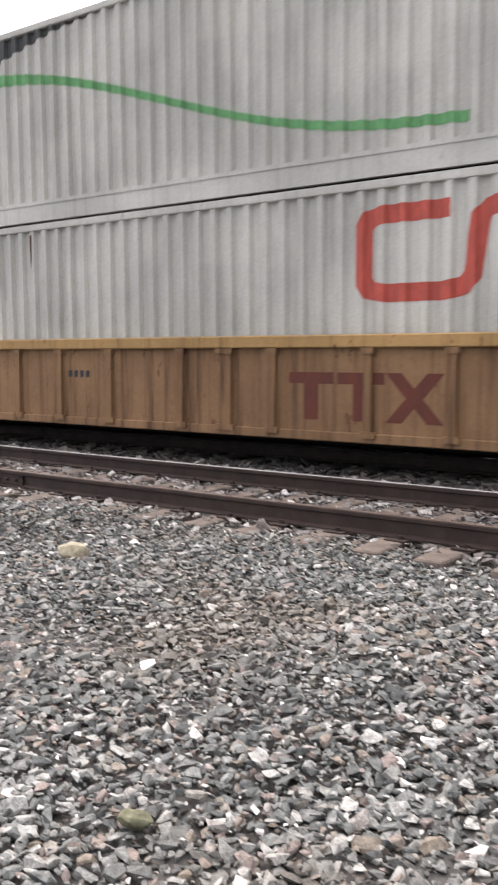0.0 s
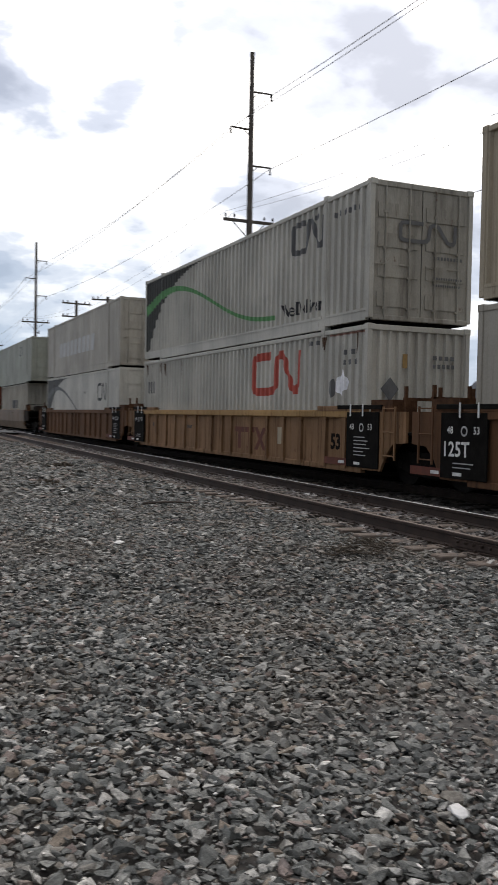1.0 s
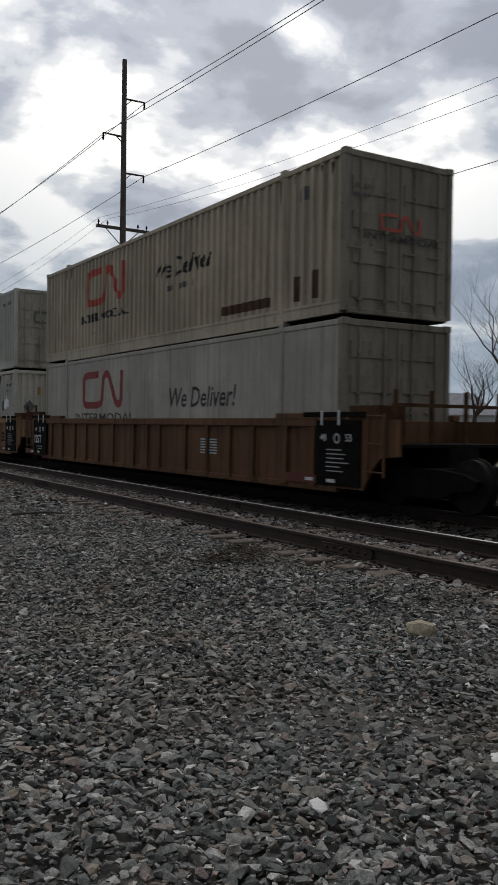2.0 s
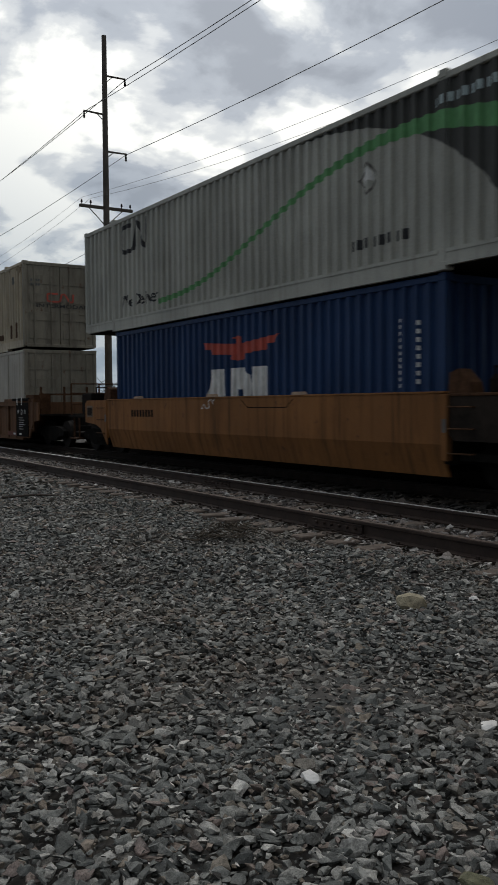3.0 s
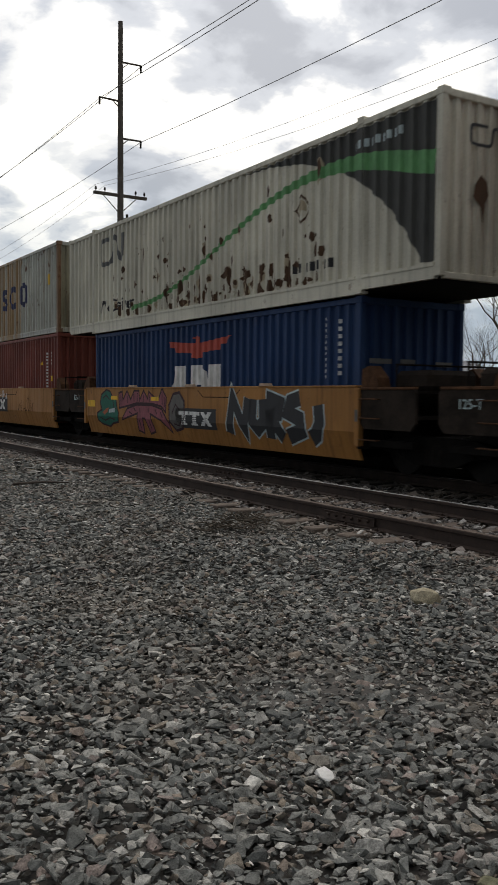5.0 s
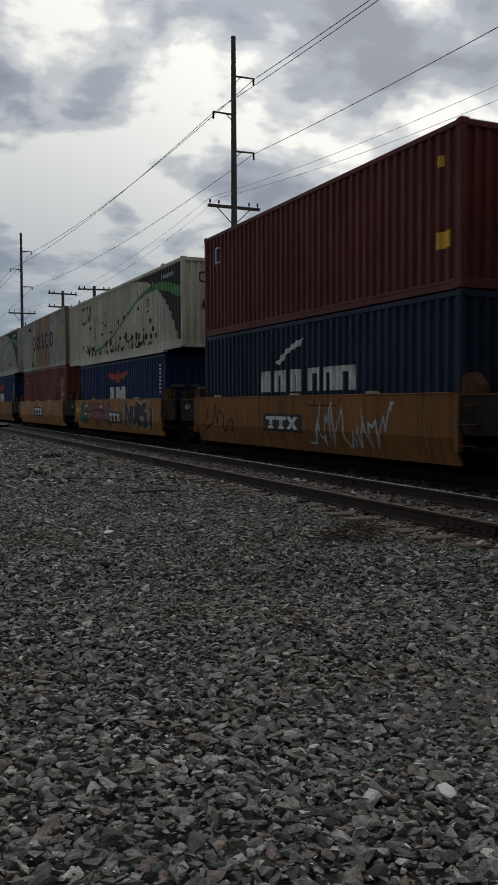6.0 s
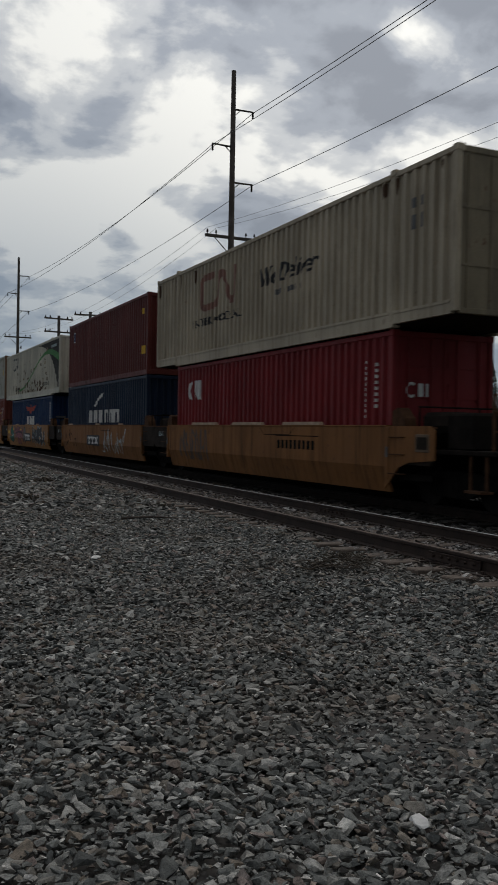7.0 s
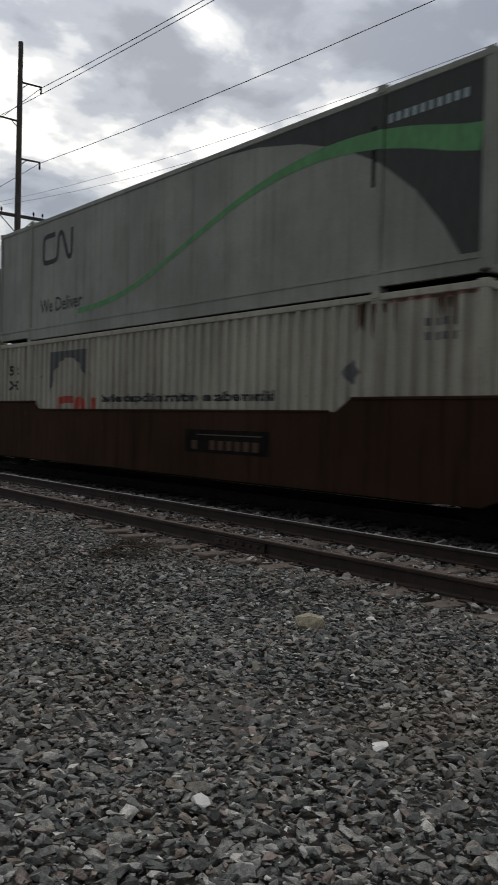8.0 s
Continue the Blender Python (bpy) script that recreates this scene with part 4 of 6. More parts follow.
def stone_shapes(n, points, seed):
    """Broken-stone hulls of about unit width: lists of vertices and triangles."""
    rnd = random.Random(seed)
    made = []
    for _ in range(n):
        bm = bmesh.new()
        sx, sy, sz = rnd.uniform(0.46, 0.74), rnd.uniform(0.32, 0.52), rnd.uniform(0.14, 0.31)
        for _ in range(points):
            v = Vector((rnd.gauss(0, 1), rnd.gauss(0, 1), rnd.gauss(0, 1)))
            # between a ball and a block, with worn corners
            k = rnd.uniform(0.74, 1.10) / (abs(v.x) ** 3 + abs(v.y) ** 3 + abs(v.z) ** 3) ** (1 / 3)
            bm.verts.new((v.x * sx * k, v.y * sy * k, v.z * sz * k))
        bmesh.ops.convex_hull(bm, input=bm.verts[:])
        loose = [v for v in bm.verts if not v.link_faces]
        bmesh.ops.delete(bm, geom=loose, context="VERTS")
        bmesh.ops.triangulate(bm, faces=bm.faces[:])
        bm.verts.index_update()
        made.append((np.array([v.co[:] for v in bm.verts]), np.array([[v.index for v in f.verts] for f in bm.faces])))
        bm.free()
    return made


def scatter(name, label, mat, shapes, xy, sizes, zs, seed, category="gravel"):
    """Many stones in one mesh, each turned at random."""
    rng = np.random.default_rng(seed)
    pick = rng.integers(0, len(shapes), len(xy))
    verts, faces, base = [], [], 0
    for k, (v, f) in enumerate(shapes):
        sel = np.nonzero(pick == k)[0]
        m = len(sel)
        if not m:
            continue
        yaw, tx, ty = rng.uniform(0, 2 * np.pi, m), rng.normal(0, 0.27, m), rng.normal(0, 0.27, m)
        p = v[None] * sizes[sel, None, None]
        c, s = np.cos(tx)[:, None], np.sin(tx)[:, None]
        p = np.stack([p[..., 0], p[..., 1] * c - p[..., 2] * s, p[..., 1] * s + p[..., 2] * c], -1)
        c, s = np.cos(ty)[:, None], np.sin(ty)[:, None]
        p = np.stack([p[..., 0] * c + p[..., 2] * s, p[..., 1], -p[..., 0] * s + p[..., 2] * c], -1)
        c, s = np.cos(yaw)[:, None], np.sin(yaw)[:, None]
        p = np.stack([p[..., 0] * c - p[..., 1] * s, p[..., 0] * s + p[..., 1] * c, p[..., 2]], -1)
        p += np.stack([xy[sel, 0], xy[sel, 1], zs[sel]], -1)[:, None]
        verts.append(p.reshape(-1, 3))
        faces.append((f[None] + base + np.arange(m)[:, None, None] * len(v)).reshape(-1, 3))
        base += m * len(v)
    verts, faces = np.concatenate(verts), np.concatenate(faces)
    me = bpy.data.meshes.new(name)
    me.vertices.add(len(verts))
    me.vertices.foreach_set("co", verts.astype(np.float32).ravel())
    me.loops.add(faces.size)
    me.loops.foreach_set("vertex_index", faces.astype(np.int32).ravel())
    me.polygons.add(len(faces))
    me.polygons.foreach_set("loop_start", np.arange(0, faces.size, 3, dtype=np.int32))
    me.update(calc_edges=True)
    me.materials.append(mat)
    me.polygons.foreach_set("use_smooth", [False] * len(me.polygons))
    return tagged(new(name, me), label, category, kind="stuff")


def jitter(x0, x1, y0, y1, step, rng):
    gx, gy = np.meshgrid(np.arange(x0, x1, step), np.arange(y0, y1, step))
    p = np.stack([gx.ravel(), gy.ravel()], -1)
    return p + rng.uniform(-0.55, 0.55, p.shape) * step


def swell(p):
    """The same gentle unevenness as the ground, in bulk."""
    return -0.205 + 0.018 * np.sin(p[:, 0] * 1.7 + 1.3 * np.sin(p[:, 1] * 0.9)) + 0.014 * np.sin(p[:, 1] * 2.3 + p[:, 0] * 1.1)


def build_ballast():
    rng = np.random.default_rng(11)
    fine, mid, rough = stone_shapes(32, 12, 1), stone_shapes(20, 8, 2), stone_shapes(10, 7, 3)

    def sector(p, r0, r1):
        r, a = np.hypot(p[:, 0], p[:, 1]), np.degrees(np.arctan2(p[:, 0], p[:, 1]))
        return p[(r >= r0) & (r < r1) & (a > -12) & (a < 84)]

    def off_track(p):
        return p[p[:, 0] < SIDE_X - 0.95 + SIDE_SLOPE * np.maximum(0, p[:, 1] - 8)]

    def sizes(n, lo, mean):
        return np.clip(rng.lognormal(math.log(mean), 0.46, n), lo, mean * 2.4)

    p = off_track(sector(jitter(-2, 6.4, 0, 8, 0.0305, rng), 1.6, 7.0))
    scatter("ballast_gravel", "loose angular grey crushed stone underfoot", M_STONE, fine, p, sizes(len(p), 0.016, 0.0375), swell(p) + rng.uniform(-0.014, 0.020, len(p)), 21)
    p = off_track(sector(jitter(-5, 6.6, 0, 16, 0.043, rng), 7.0, 16.0))
    scatter("ballast_gravel", "loose angular grey crushed stone beside the siding", M_STONE, mid, p, sizes(len(p), 0.026, 0.050), swell(p) + rng.uniform(-0.010, 0.016, len(p)), 22)
    p = off_track(sector(jitter(-6, 7.6, 0, 60, 0.082, rng), 16.0, 46.0))
    p = p[p[:, 0] > -6 + 0.02 * p[:, 1]]
    scatter("ballast_gravel", "grey crushed stone stretching along the siding", M_STONE, rough, p, sizes(len(p), 0.05, 0.085), swell(p) + rng.uniform(-0.010, 0.012, len(p)), 23)
    # small pale chips and dark slivers lying on top
    for mat, step, mean, seed in ((M_CHIP, 0.105, 0.0165, 31), (M_DARKSTONE, 0.085, 0.020, 32)):
        p = off_track(sector(jitter(-2, 6.4, 0, 10, step, rng), 1.6, 10.0))
        scatter("stone_chips", "small sharp stone chips scattered over the gravel", mat, rough, p, sizes(len(p), 0.008, mean), swell(p) + rng.uniform(0.006, 0.022, len(p)), seed)
    # the rest of the yard round the camera
    p = jitter(-7, 5.9, -7, 7, 0.072, rng)
    r, a = np.hypot(p[:, 0], p[:, 1]), np.degrees(np.arctan2(p[:, 0], p[:, 1]))
    p = p[(r < 7) & ((r < 1.6) | (a <= -12) | (a >= 84))]
    scatter("ballast_gravel", "grey crushed stone spread over the yard", M_STONE, rough, p, sizes(len(p), 0.04, 0.075), swell(p) + rng.uniform(-0.010, 0.012, len(p)), 26)
    # between and beside the rails, higher where the stones are heaped against the ties
    p = jitter(SIDE_X - 1.05, SIDE_X + 1.9, 0.5, 40, 0.056, rng)
    lean = SIDE_SLOPE * np.maximum(0, p[:, 1] - 8)
    p[:, 0] += lean
    off = np.abs(p[:, 0] - lean - SIDE_X)
    p, off = p[np.abs(off - 0.7525) > 0.085], off[np.abs(off - 0.7525) > 0.085]
    tie = np.abs((p[:, 1] + 2.0 + 0.275) % 0.55 - 0.275) < 0.12
    keep = ~tie | (rng.random(len(p)) < 0.45)
    p = p[keep]
    z = -0.190 + rng.uniform(-0.012, 0.022, len(p))
    scatter("track_ballast", "stained crushed stone packed round the ties", M_TRACKSTONE, rough, p, sizes(len(p), 0.036, 0.060), z, 24)
    # stones under and behind the train, coloured as dark as its shade
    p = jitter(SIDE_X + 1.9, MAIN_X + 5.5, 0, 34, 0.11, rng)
    scatter("track_ballast", "crushed stone under the train with its shade in the colour", M_DARKSTONE, rough, p, sizes(len(p), 0.05, 0.095), -0.21 + rng.uniform(-0.02, 0.02, len(p)), 25)


def odd_stone(label, mat, x, y, size, seed):
    v, f = stone_shapes(1, 40, seed)[0]
    bm = bmesh.new()
    vs = [bm.verts.new((float(a * size[0]), float(b * size[1]), float(c * size[2]))) for a, b, c in v]
    for t in f:
        bm.faces.new([vs[i] for i in t])
    ob = tagged(finish("stone", bm, mat), label, "stone")
    ob.matrix_basis = pose(x, y, -0.185, 6, -4, seed * 37.0)


# ---- poles and wires ----
POLES = [(15.4, -14.0, 16.6), (15.0, 34.7, 16.8), (14.0, 80.4, 16.6), (13.9, 126.0, 15.7), (13.6, 153.0, 16.2), (8.0, 215.0, 16.5)]


def power_pole(x, y, top):
    e = empty("power_pole", "tall dark power pole with short arms and insulators", "utility pole", "power poles")
    e.matrix_basis = pose(x, y, -0.2)
    bm = bmesh.new()
    tube(bm, (0, 0, -0.3), (0, 0, top + 0.2), 0.17, 0.10, 12)
    part("pole_shaft", bm, M_POLE, e)
    for s, z in ((1, top - 1.48), (-1, top - 3.10), (1, top - 4.62)):
        bm = bmesh.new()
        tube(bm, (0, 0, z + 0.04), (s * 0.95, 0, z + 0.06), 0.045, 0.035, 8)
        tube(bm, (0, 0, z - 0.28), (s * 0.35, 0, z + 0.03), 0.02, 0.02, 6)
        arm = part("arm", bm, M_POLE, e)
        bm = bmesh.new()
        for k in range(4):
            tube(bm, (s * 0.93, 0, z + 0.02 - k * 0.07), (s * 0.93, 0, z - 0.03 - k * 0.07), 0.055, 0.03, 8)
        part("insulator", bm, M_DARK, arm)
    z = top - 6.95
    bm = boxes((-1.2, 1.2, -0.06, 0.06, z - 0.06, z + 0.06), bevel=0.01)
    for s in (-1, 1):
        tube(bm, (0, 0.05, z - 0.75), (s * 0.75, 0.05, z - 0.05), 0.02, 0.02, 6)
    arm = part("crossarm", bm, M_POLE, e)
    for xx in (-1.1, -0.7, 0.7, 1.1):
        bm = bmesh.new()
        tube(bm, (xx, 0, z + 0.06), (xx, 0, z + 0.14), 0.018, 0.018, 6)
        tube(bm, (xx, 0, z + 0.14), (xx, 0, z + 0.26), 0.05, 0.03, 8)
        part("insulator", bm, M_DARK, arm)
    bm = bmesh.new()
    tube(bm, (0.05, 0, z - 1.0), (0.32, 0, z - 0.9), 0.03, 0.03, 6)
    tube(bm, (0.3, 0, z - 1.05), (0.3, 0, z - 0.75), 0.05, 0.05, 8)
    part("cutout", bm, M_DARK, e)


def wood_pole(x, y, top, turn=0):
    e = empty("utility_pole", "short wooden utility pole with two crossarms", "utility pole", "wooden poles")
    e.matrix_basis = pose(x, y, -0.2, 0, 0, turn)
    bm = bmesh.new()
    tube(bm, (0, 0, -0.3), (0, 0, top), 0.16, 0.12, 10)
    part("pole_shaft", bm, M_POLE, e)
    for z in (top - 0.25, top - 1.35):
        arm = part("crossarm", boxes((-1.25, 1.25, -0.06, 0.06, z - 0.06, z + 0.06), bevel=0.01), M_POLE, e)
        for xx in (-1.15, -0.75, 0.75, 1.15):
            bm = bmesh.new()
            tube(bm, (xx, 0, z + 0.06), (xx, 0, z + 0.24), 0.05, 0.035, 6)
            part("insulator", bm, M_DARK, arm)
    bm = bmesh.new()
    tube(bm, (0.28, 0, top - 3.0), (0.28, 0, top - 2.1), 0.24, 0.24, 10)
    part("transformer", bm, M_DARK, e)


def wire(points, sag, r, label="dark overhead power line between the poles"):
    bm = bmesh.new()
    for a, b in zip(points, points[1:]):
        a, b = Vector(a), Vector(b)
        n = 14
        line = [a.lerp(b, k / n) - Vector((0, 0, sag * 4 * (k / n) * (1 - k / n))) for k in range(n + 1)]
        for p, q in zip(line, line[1:]):
            tube(bm, p, q, r, r, 5, False)
    tagged(finish("overhead_wire", bm, M_WIRE), label, "wire", "overhead wires")


def build_lines():
    for p in POLES:
        power_pole(*p)
    for dx, dz, r, sag in ((0.93, -1.46, 0.015, 0.62), (-0.93, -3.08, 0.013, 0.62), (0.93, -4.60, 0.013, 0.62)):
        wire([(x + dx, y, top - 0.2 + dz) for x, y, top in POLES], sag, r)
    for dx, sag in ((-1.1, 1.2), (-0.7, 1.38)):
        wire([(x + dx, y, top - 0.2 - 6.62) for x, y, top in POLES], sag, 0.006, "thin slack line strung along the lower crossarms")
    wire([(x + 0.1, y, top - 0.2 - 8.3) for x, y, top in POLES], 0.8, 0.010)
    wood_pole(16.1, 73.2, 10.9, 8)
    wood_pole(17.4, 67.9, 10.7, -12)
    wood_pole(15.2, 118.0, 10.4, 8)
    wood_pole(14.2, 146.0, 10.4, 8)


# ---- beyond the train ----
def bare_tree(x, y, height, seed, dense=False, label="leafless tree with a dense crown of fine twigs"):
    rnd = random.Random(seed)
    e = empty("bare_tree", label, "tree", "bare trees")
    e.matrix_basis = pose(x, y, -0.2)
    trunk, twigs = bmesh.new(), bmesh.new()

    def grow(p, d, length, r, level):
        bm = trunk if level < 2 else twigs
        steps = 3 if level < 3 else 2
        for k in range(steps):
            q = p + d * (length / steps)
            r2 = r * (0.82 if level < 3 else 0.7)
            tube(bm, p, q, r, r2, 6 if level < 2 else 3, False)
            d = (d + Vector((rnd.uniform(-1, 1), rnd.uniform(-1, 1), rnd.uniform(-0.3, 0.6))) * 0.17).normalized()
            p, r = q, r2
            for _ in range(0 if level in (0, 5) else 2 if dense and level > 2 else 1):
                side = Vector((rnd.uniform(-1, 1), rnd.uniform(-1, 1), rnd.uniform(-0.1, 0.9))).normalized()
                grow(p, (d * 0.55 + side * 0.8).normalized(), length * rnd.uniform(0.45, 0.65), r * 0.55, level + 1)
        if level < 5:
            for _ in range(4 if level == 0 else 2):
                side = Vector((rnd.uniform(-1, 1), rnd.uniform(-1, 1), rnd.uniform(0.1, 1))).normalized()
                grow(p, (d * 0.6 + side * 0.75).normalized(), length * rnd.uniform(0.62, 0.85), r * 0.68, level + 1)

    grow(Vector((0, 0, 0)), Vector((0, 0, 1)), height * 0.24, height * 0.022, 0)
    part("trunk", trunk, M_BARK, e)
    part("crown", twigs, M_BARK, e)


def spruce(x, y, height, seed):
    rnd = random.Random(seed)
    e = empty("spruce_tree", "dark green conical spruce tree", "tree", "spruces")
    e.matrix_basis = pose(x, y, -0.2)
    bm = bmesh.new()
    tube(bm, (0, 0, 0), (0, 0, height * 0.96), height * 0.02, 0.02, 8)
    part("trunk", bm, M_BARK, e)
    bm = bmesh.new()
    for _ in range(900):
        z = height * rnd.uniform(0.08, 1.0)
        r = (height - z) * 0.26 * rnd.uniform(0.3, 1.05) + 0.04
        a = rnd.uniform(0, 2 * math.pi)
        tip = Vector((r * math.cos(a), r * math.sin(a), z - r * 0.25))
        root = tip * 0.55
        root.z = z
        w = Vector((-math.sin(a), math.cos(a), 0)) * rnd.uniform(0.06, 0.16)
        vs = [bm.verts.new(p) for p in (root, tip * 0.8 + w + Vector((0, 0, z * 0.2)), tip, tip * 0.8 - w + Vector((0, 0, z * 0.2 - 0.06)))]
        bm.faces.new(vs)
    part("crown", bm, M_NEEDLE, e)


def far_woods():
    rnd = random.Random(9)
    bm = bmesh.new()
    for _ in range(2600):
        a = radians(rnd.uniform(1.5, 80))
        d = rnd.uniform(190, 260)
        x, y = d * math.sin(a), d * math.cos(a)
        if x < 20:
            continue
        h = rnd.uniform(2.0, 7.0)
        tube(bm, (x, y, 0), (x + rnd.uniform(-1, 1), y, h), 0.12, 0.03, 3, False)
        for _ in range(5):
            z = h * rnd.uniform(0.3, 1)
            tube(bm, (x, y, z), (x + rnd.uniform(-1.8, 1.8), y + rnd.uniform(-1.8, 1.8), z + rnd.uniform(0.1, 1.6)), 0.09, 0.03, 3, False)
    tagged(finish("far_woods", bm, M_BARK), "distant brown line of leafless woods", "woods", kind="stuff")


def house(x, y, turn, w, d, h, wall_mat, roof_mat, label):
    e = empty("house", label, "house")
    e.matrix_basis = pose(x, y, -0.2, 0, 0, turn)
    part("wall", boxes((-w / 2, w / 2, -d / 2, d / 2, 0, h)), wall_mat, e)
    bm = bmesh.new()
    prism(bm, [(-d / 2 - 0.4, h - 0.05), (d / 2 + 0.4, h - 0.05), (0, h + d * 0.28)], 0, -w / 2 - 0.4, w / 2 + 0.4)
    part("roof", bm, roof_mat, e)
    for k in range(3):
        u = -w / 2 + (k + 0.5) * w / 3
        win = part("window", boxes((u - 0.5, u + 0.5, -d / 2 - 0.04, -d / 2 + 0.02, 1.0, 2.2)), M_WHITEP, e)
        part("pane", boxes((u - 0.42, u + 0.42, -d / 2 - 0.05, -d / 2 - 0.03, 1.08, 2.12)), M_PANE, win)
        part("window", boxes((-w / 2 - 0.04, -w / 2 + 0.02, -d / 2 + 0.8 + k * 2 - 0.4, -d / 2 + 0.8 + k * 2 + 0.4, 1.0, 2.2)), M_PANE, e)


def teal_shed(x, y, turn):
    e = empty("trackside_cabin", "pale cabin with a flat roof and a teal panel", "cabin")
    e.matrix_basis = pose(x, y, -0.2, 0, 0, turn)
    part("wall", boxes((-1.5, 1.5, -1.2, 1.2, 0, 4.05), bevel=0.02), M_CABIN, e)
    part("roof", boxes((-1.7, 1.7, -1.4, 1.4, 4.0, 4.35), bevel=0.03), M_ROOF, e)
    for s in (0, 1):
        f = part("panel_frame", boxes(*(((-1.15, 1.15, -1.26, -1.2, 1.3, 3.75),) if s == 0 else ((-1.56, -1.5, -0.95, 0.95, 1.3, 3.75),)), bevel=0.01), M_TEALF, e)
        part("panel", boxes(*(((-1.0, 1.0, -1.28, -1.255, 1.45, 3.6),) if s == 0 else ((-1.585, -1.555, -0.8, 0.8, 1.45, 3.6),))), M_TEALG, f)


M_PANE = plain("dim_window_glass", (0.06, 0.07, 0.08), 0.12, 0.2, 2.0)
M_CABIN = plain("cream_board", (0.58, 0.53, 0.46), 0.8, 0.12, 2.0)
M_ROOF = plain("grey_roofing", (0.22, 0.22, 0.24), 0.85, 0.25, 2.0)
M_TEALF = plain("teal_trim", (0.16, 0.42, 0.45), 0.6, 0.15, 3.0)
M_TEALG = plain("teal_panel", (0.20, 0.55, 0.56), 0.35, 0.45, 1.2)
M_HOUSE = plain("white_siding", (0.5, 0.5, 0.52), 0.8, 0.1, 2.0)

build_ground()
build_tracks()
build_ballast()
M_PALESTONE = plain("pale_sandy_stone", (0.34, 0.295, 0.205), 0.9, 0.35, 22.0, relief=0.9)
M_WHITESTONE = plain("white_stone", (0.62, 0.60, 0.57), 0.9, 0.15, 14.0)
build_lines()
bare_tree(31.4, 51.2, 11.5, 3, True)
bare_tree(35.5, 52.5, 9.5, 31)
bare_tree(30.2, 53.6, 8.5, 33)
bare_tree(32.6, 49.6, 9.0, 35, True)
bare_tree(33.6, 54.4, 8.0, 37)
bare_tree(27.0, 23.2, 11.0, 8)
bare_tree(34.5, 33.0, 9.0, 14)
bare_tree(30.0, 57.0, 6.8, 22)
bare_tree(24.5, 150.0, 12.0, 41)
bare_tree(19.0, 170.0, 12.5, 42)
spruce(33.0, 39.0, 5.8, 2)
spruce(38.0, 33.0, 6.2, 5)
far_woods()
teal_shed(25.4, 18.9, -52)
house(60.0, 66.0, -10, 14, 8, 3.0, M_HOUSE, M_ROOF, "long pale house with a grey roof")

# ---- the train ----
M_CN_WHITE = paint("white_container_paint", (0.47, 0.45, 0.395), 0.22, 0.12)
M_CN_CREAM = paint("cream_white_container_paint", (0.42, 0.39, 0.315), 0.5, 0.25, grime=(0.13, 0.09, 0.055))
M_CN_GREY = paint("grey_white_container_paint", (0.375, 0.37, 0.325), 0.34, 0.12)
M_CN_BEIGE = paint("cream_container_paint", (0.43, 0.365, 0.265), 0.55, 0.22, grime=(0.12, 0.085, 0.05))
M_CN_DIRTY = paint("grimy_white_container_paint", (0.57, 0.54, 0.44), 0.42, 0.25)
M_SMOOTHW = paint("white_sheet_paint", (0.375, 0.345, 0.29), 0.4, 0.05)
M_GREENGREY = paint("grey_green_sheet_paint", (0.29, 0.295, 0.245), 0.3, 0.05)
M_BLUE = paint("navy_container_paint", (0.012, 0.036, 0.103), 0.28, 0.08, grime=(0.03, 0.03, 0.04))
M_CMA = paint("dark_blue_container_paint", (0.012, 0.023, 0.048), 0.25, 0.06, grime=(0.03, 0.03, 0.04))
M_MAROON = paint("maroon_container_paint", (0.125, 0.028, 0.023), 0.4, 0.15, grime=(0.06, 0.03, 0.025))
M_OXIDE = paint("oxide_red_container_paint", (0.175, 0.047, 0.034), 0.45, 0.15, grime=(0.07, 0.035, 0.03))
M_RED = paint("red_container_paint", (0.205, 0.018, 0.020), 0.3, 0.06, grime=(0.08, 0.02, 0.02))
M_RUSTPOST = paint("rusted_post_paint", (0.20, 0.12, 0.07), 0.9, 0.9, grime=(0.07, 0.035, 0.02))
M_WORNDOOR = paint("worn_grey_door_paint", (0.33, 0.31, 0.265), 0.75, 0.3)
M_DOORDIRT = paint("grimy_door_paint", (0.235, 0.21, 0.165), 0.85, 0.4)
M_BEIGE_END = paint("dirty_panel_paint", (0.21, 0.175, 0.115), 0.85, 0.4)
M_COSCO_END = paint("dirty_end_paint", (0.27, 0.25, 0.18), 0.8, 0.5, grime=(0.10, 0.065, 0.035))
M_COSCO = paint("grey_rusted_container_paint", (0.42, 0.42, 0.37), 0.75, 0.5, grime=(0.16, 0.10, 0.05), band=(-2.1, 2.0, (0.30, 0.18, 0.075)))
M_DKGREEN = paint("dark_green_container_paint", (0.03, 0.06, 0.05), 0.3, 0.1)

MOVING, SPUN = [], []


def ride(thing, centre, z=0.0):
    """Let a thing ride the train; centre: where along the track it stands at the start."""
    MOVING.append((thing, centre, z))


def repaint(info, names, mat):
    """Give the rear parts of a container another paint."""
    for ob in info[0].children:
        if ob.name.split(".")[0] in names and max(v.co.y for v in ob.data.vertices) < 0:
            for piece in (ob, *ob.children):
                piece.data.materials[0] = mat


def slogan(info, u, z, h, width, text="We Deliver", mat=None, shear=0.0, name="slogan", bold=0.012):
    return mark(info, name, mat or M_BLACKP, lambda bm: words(bm, text, u, z, h, width, shear, bold))


def id_bars(info, u, z, w=1.1, h=0.13, mat=None, n=9):
    return mark(info, "number_print", mat or M_GREYP, lambda bm: bars(bm, u, z, w, h * 0.85, n, 0.5))


def stack(upper, lower, centre, base=0.36, low=2.896):
    ride(lower[0], centre, base)
    ride(upper[0], centre, base + low + 0.03)


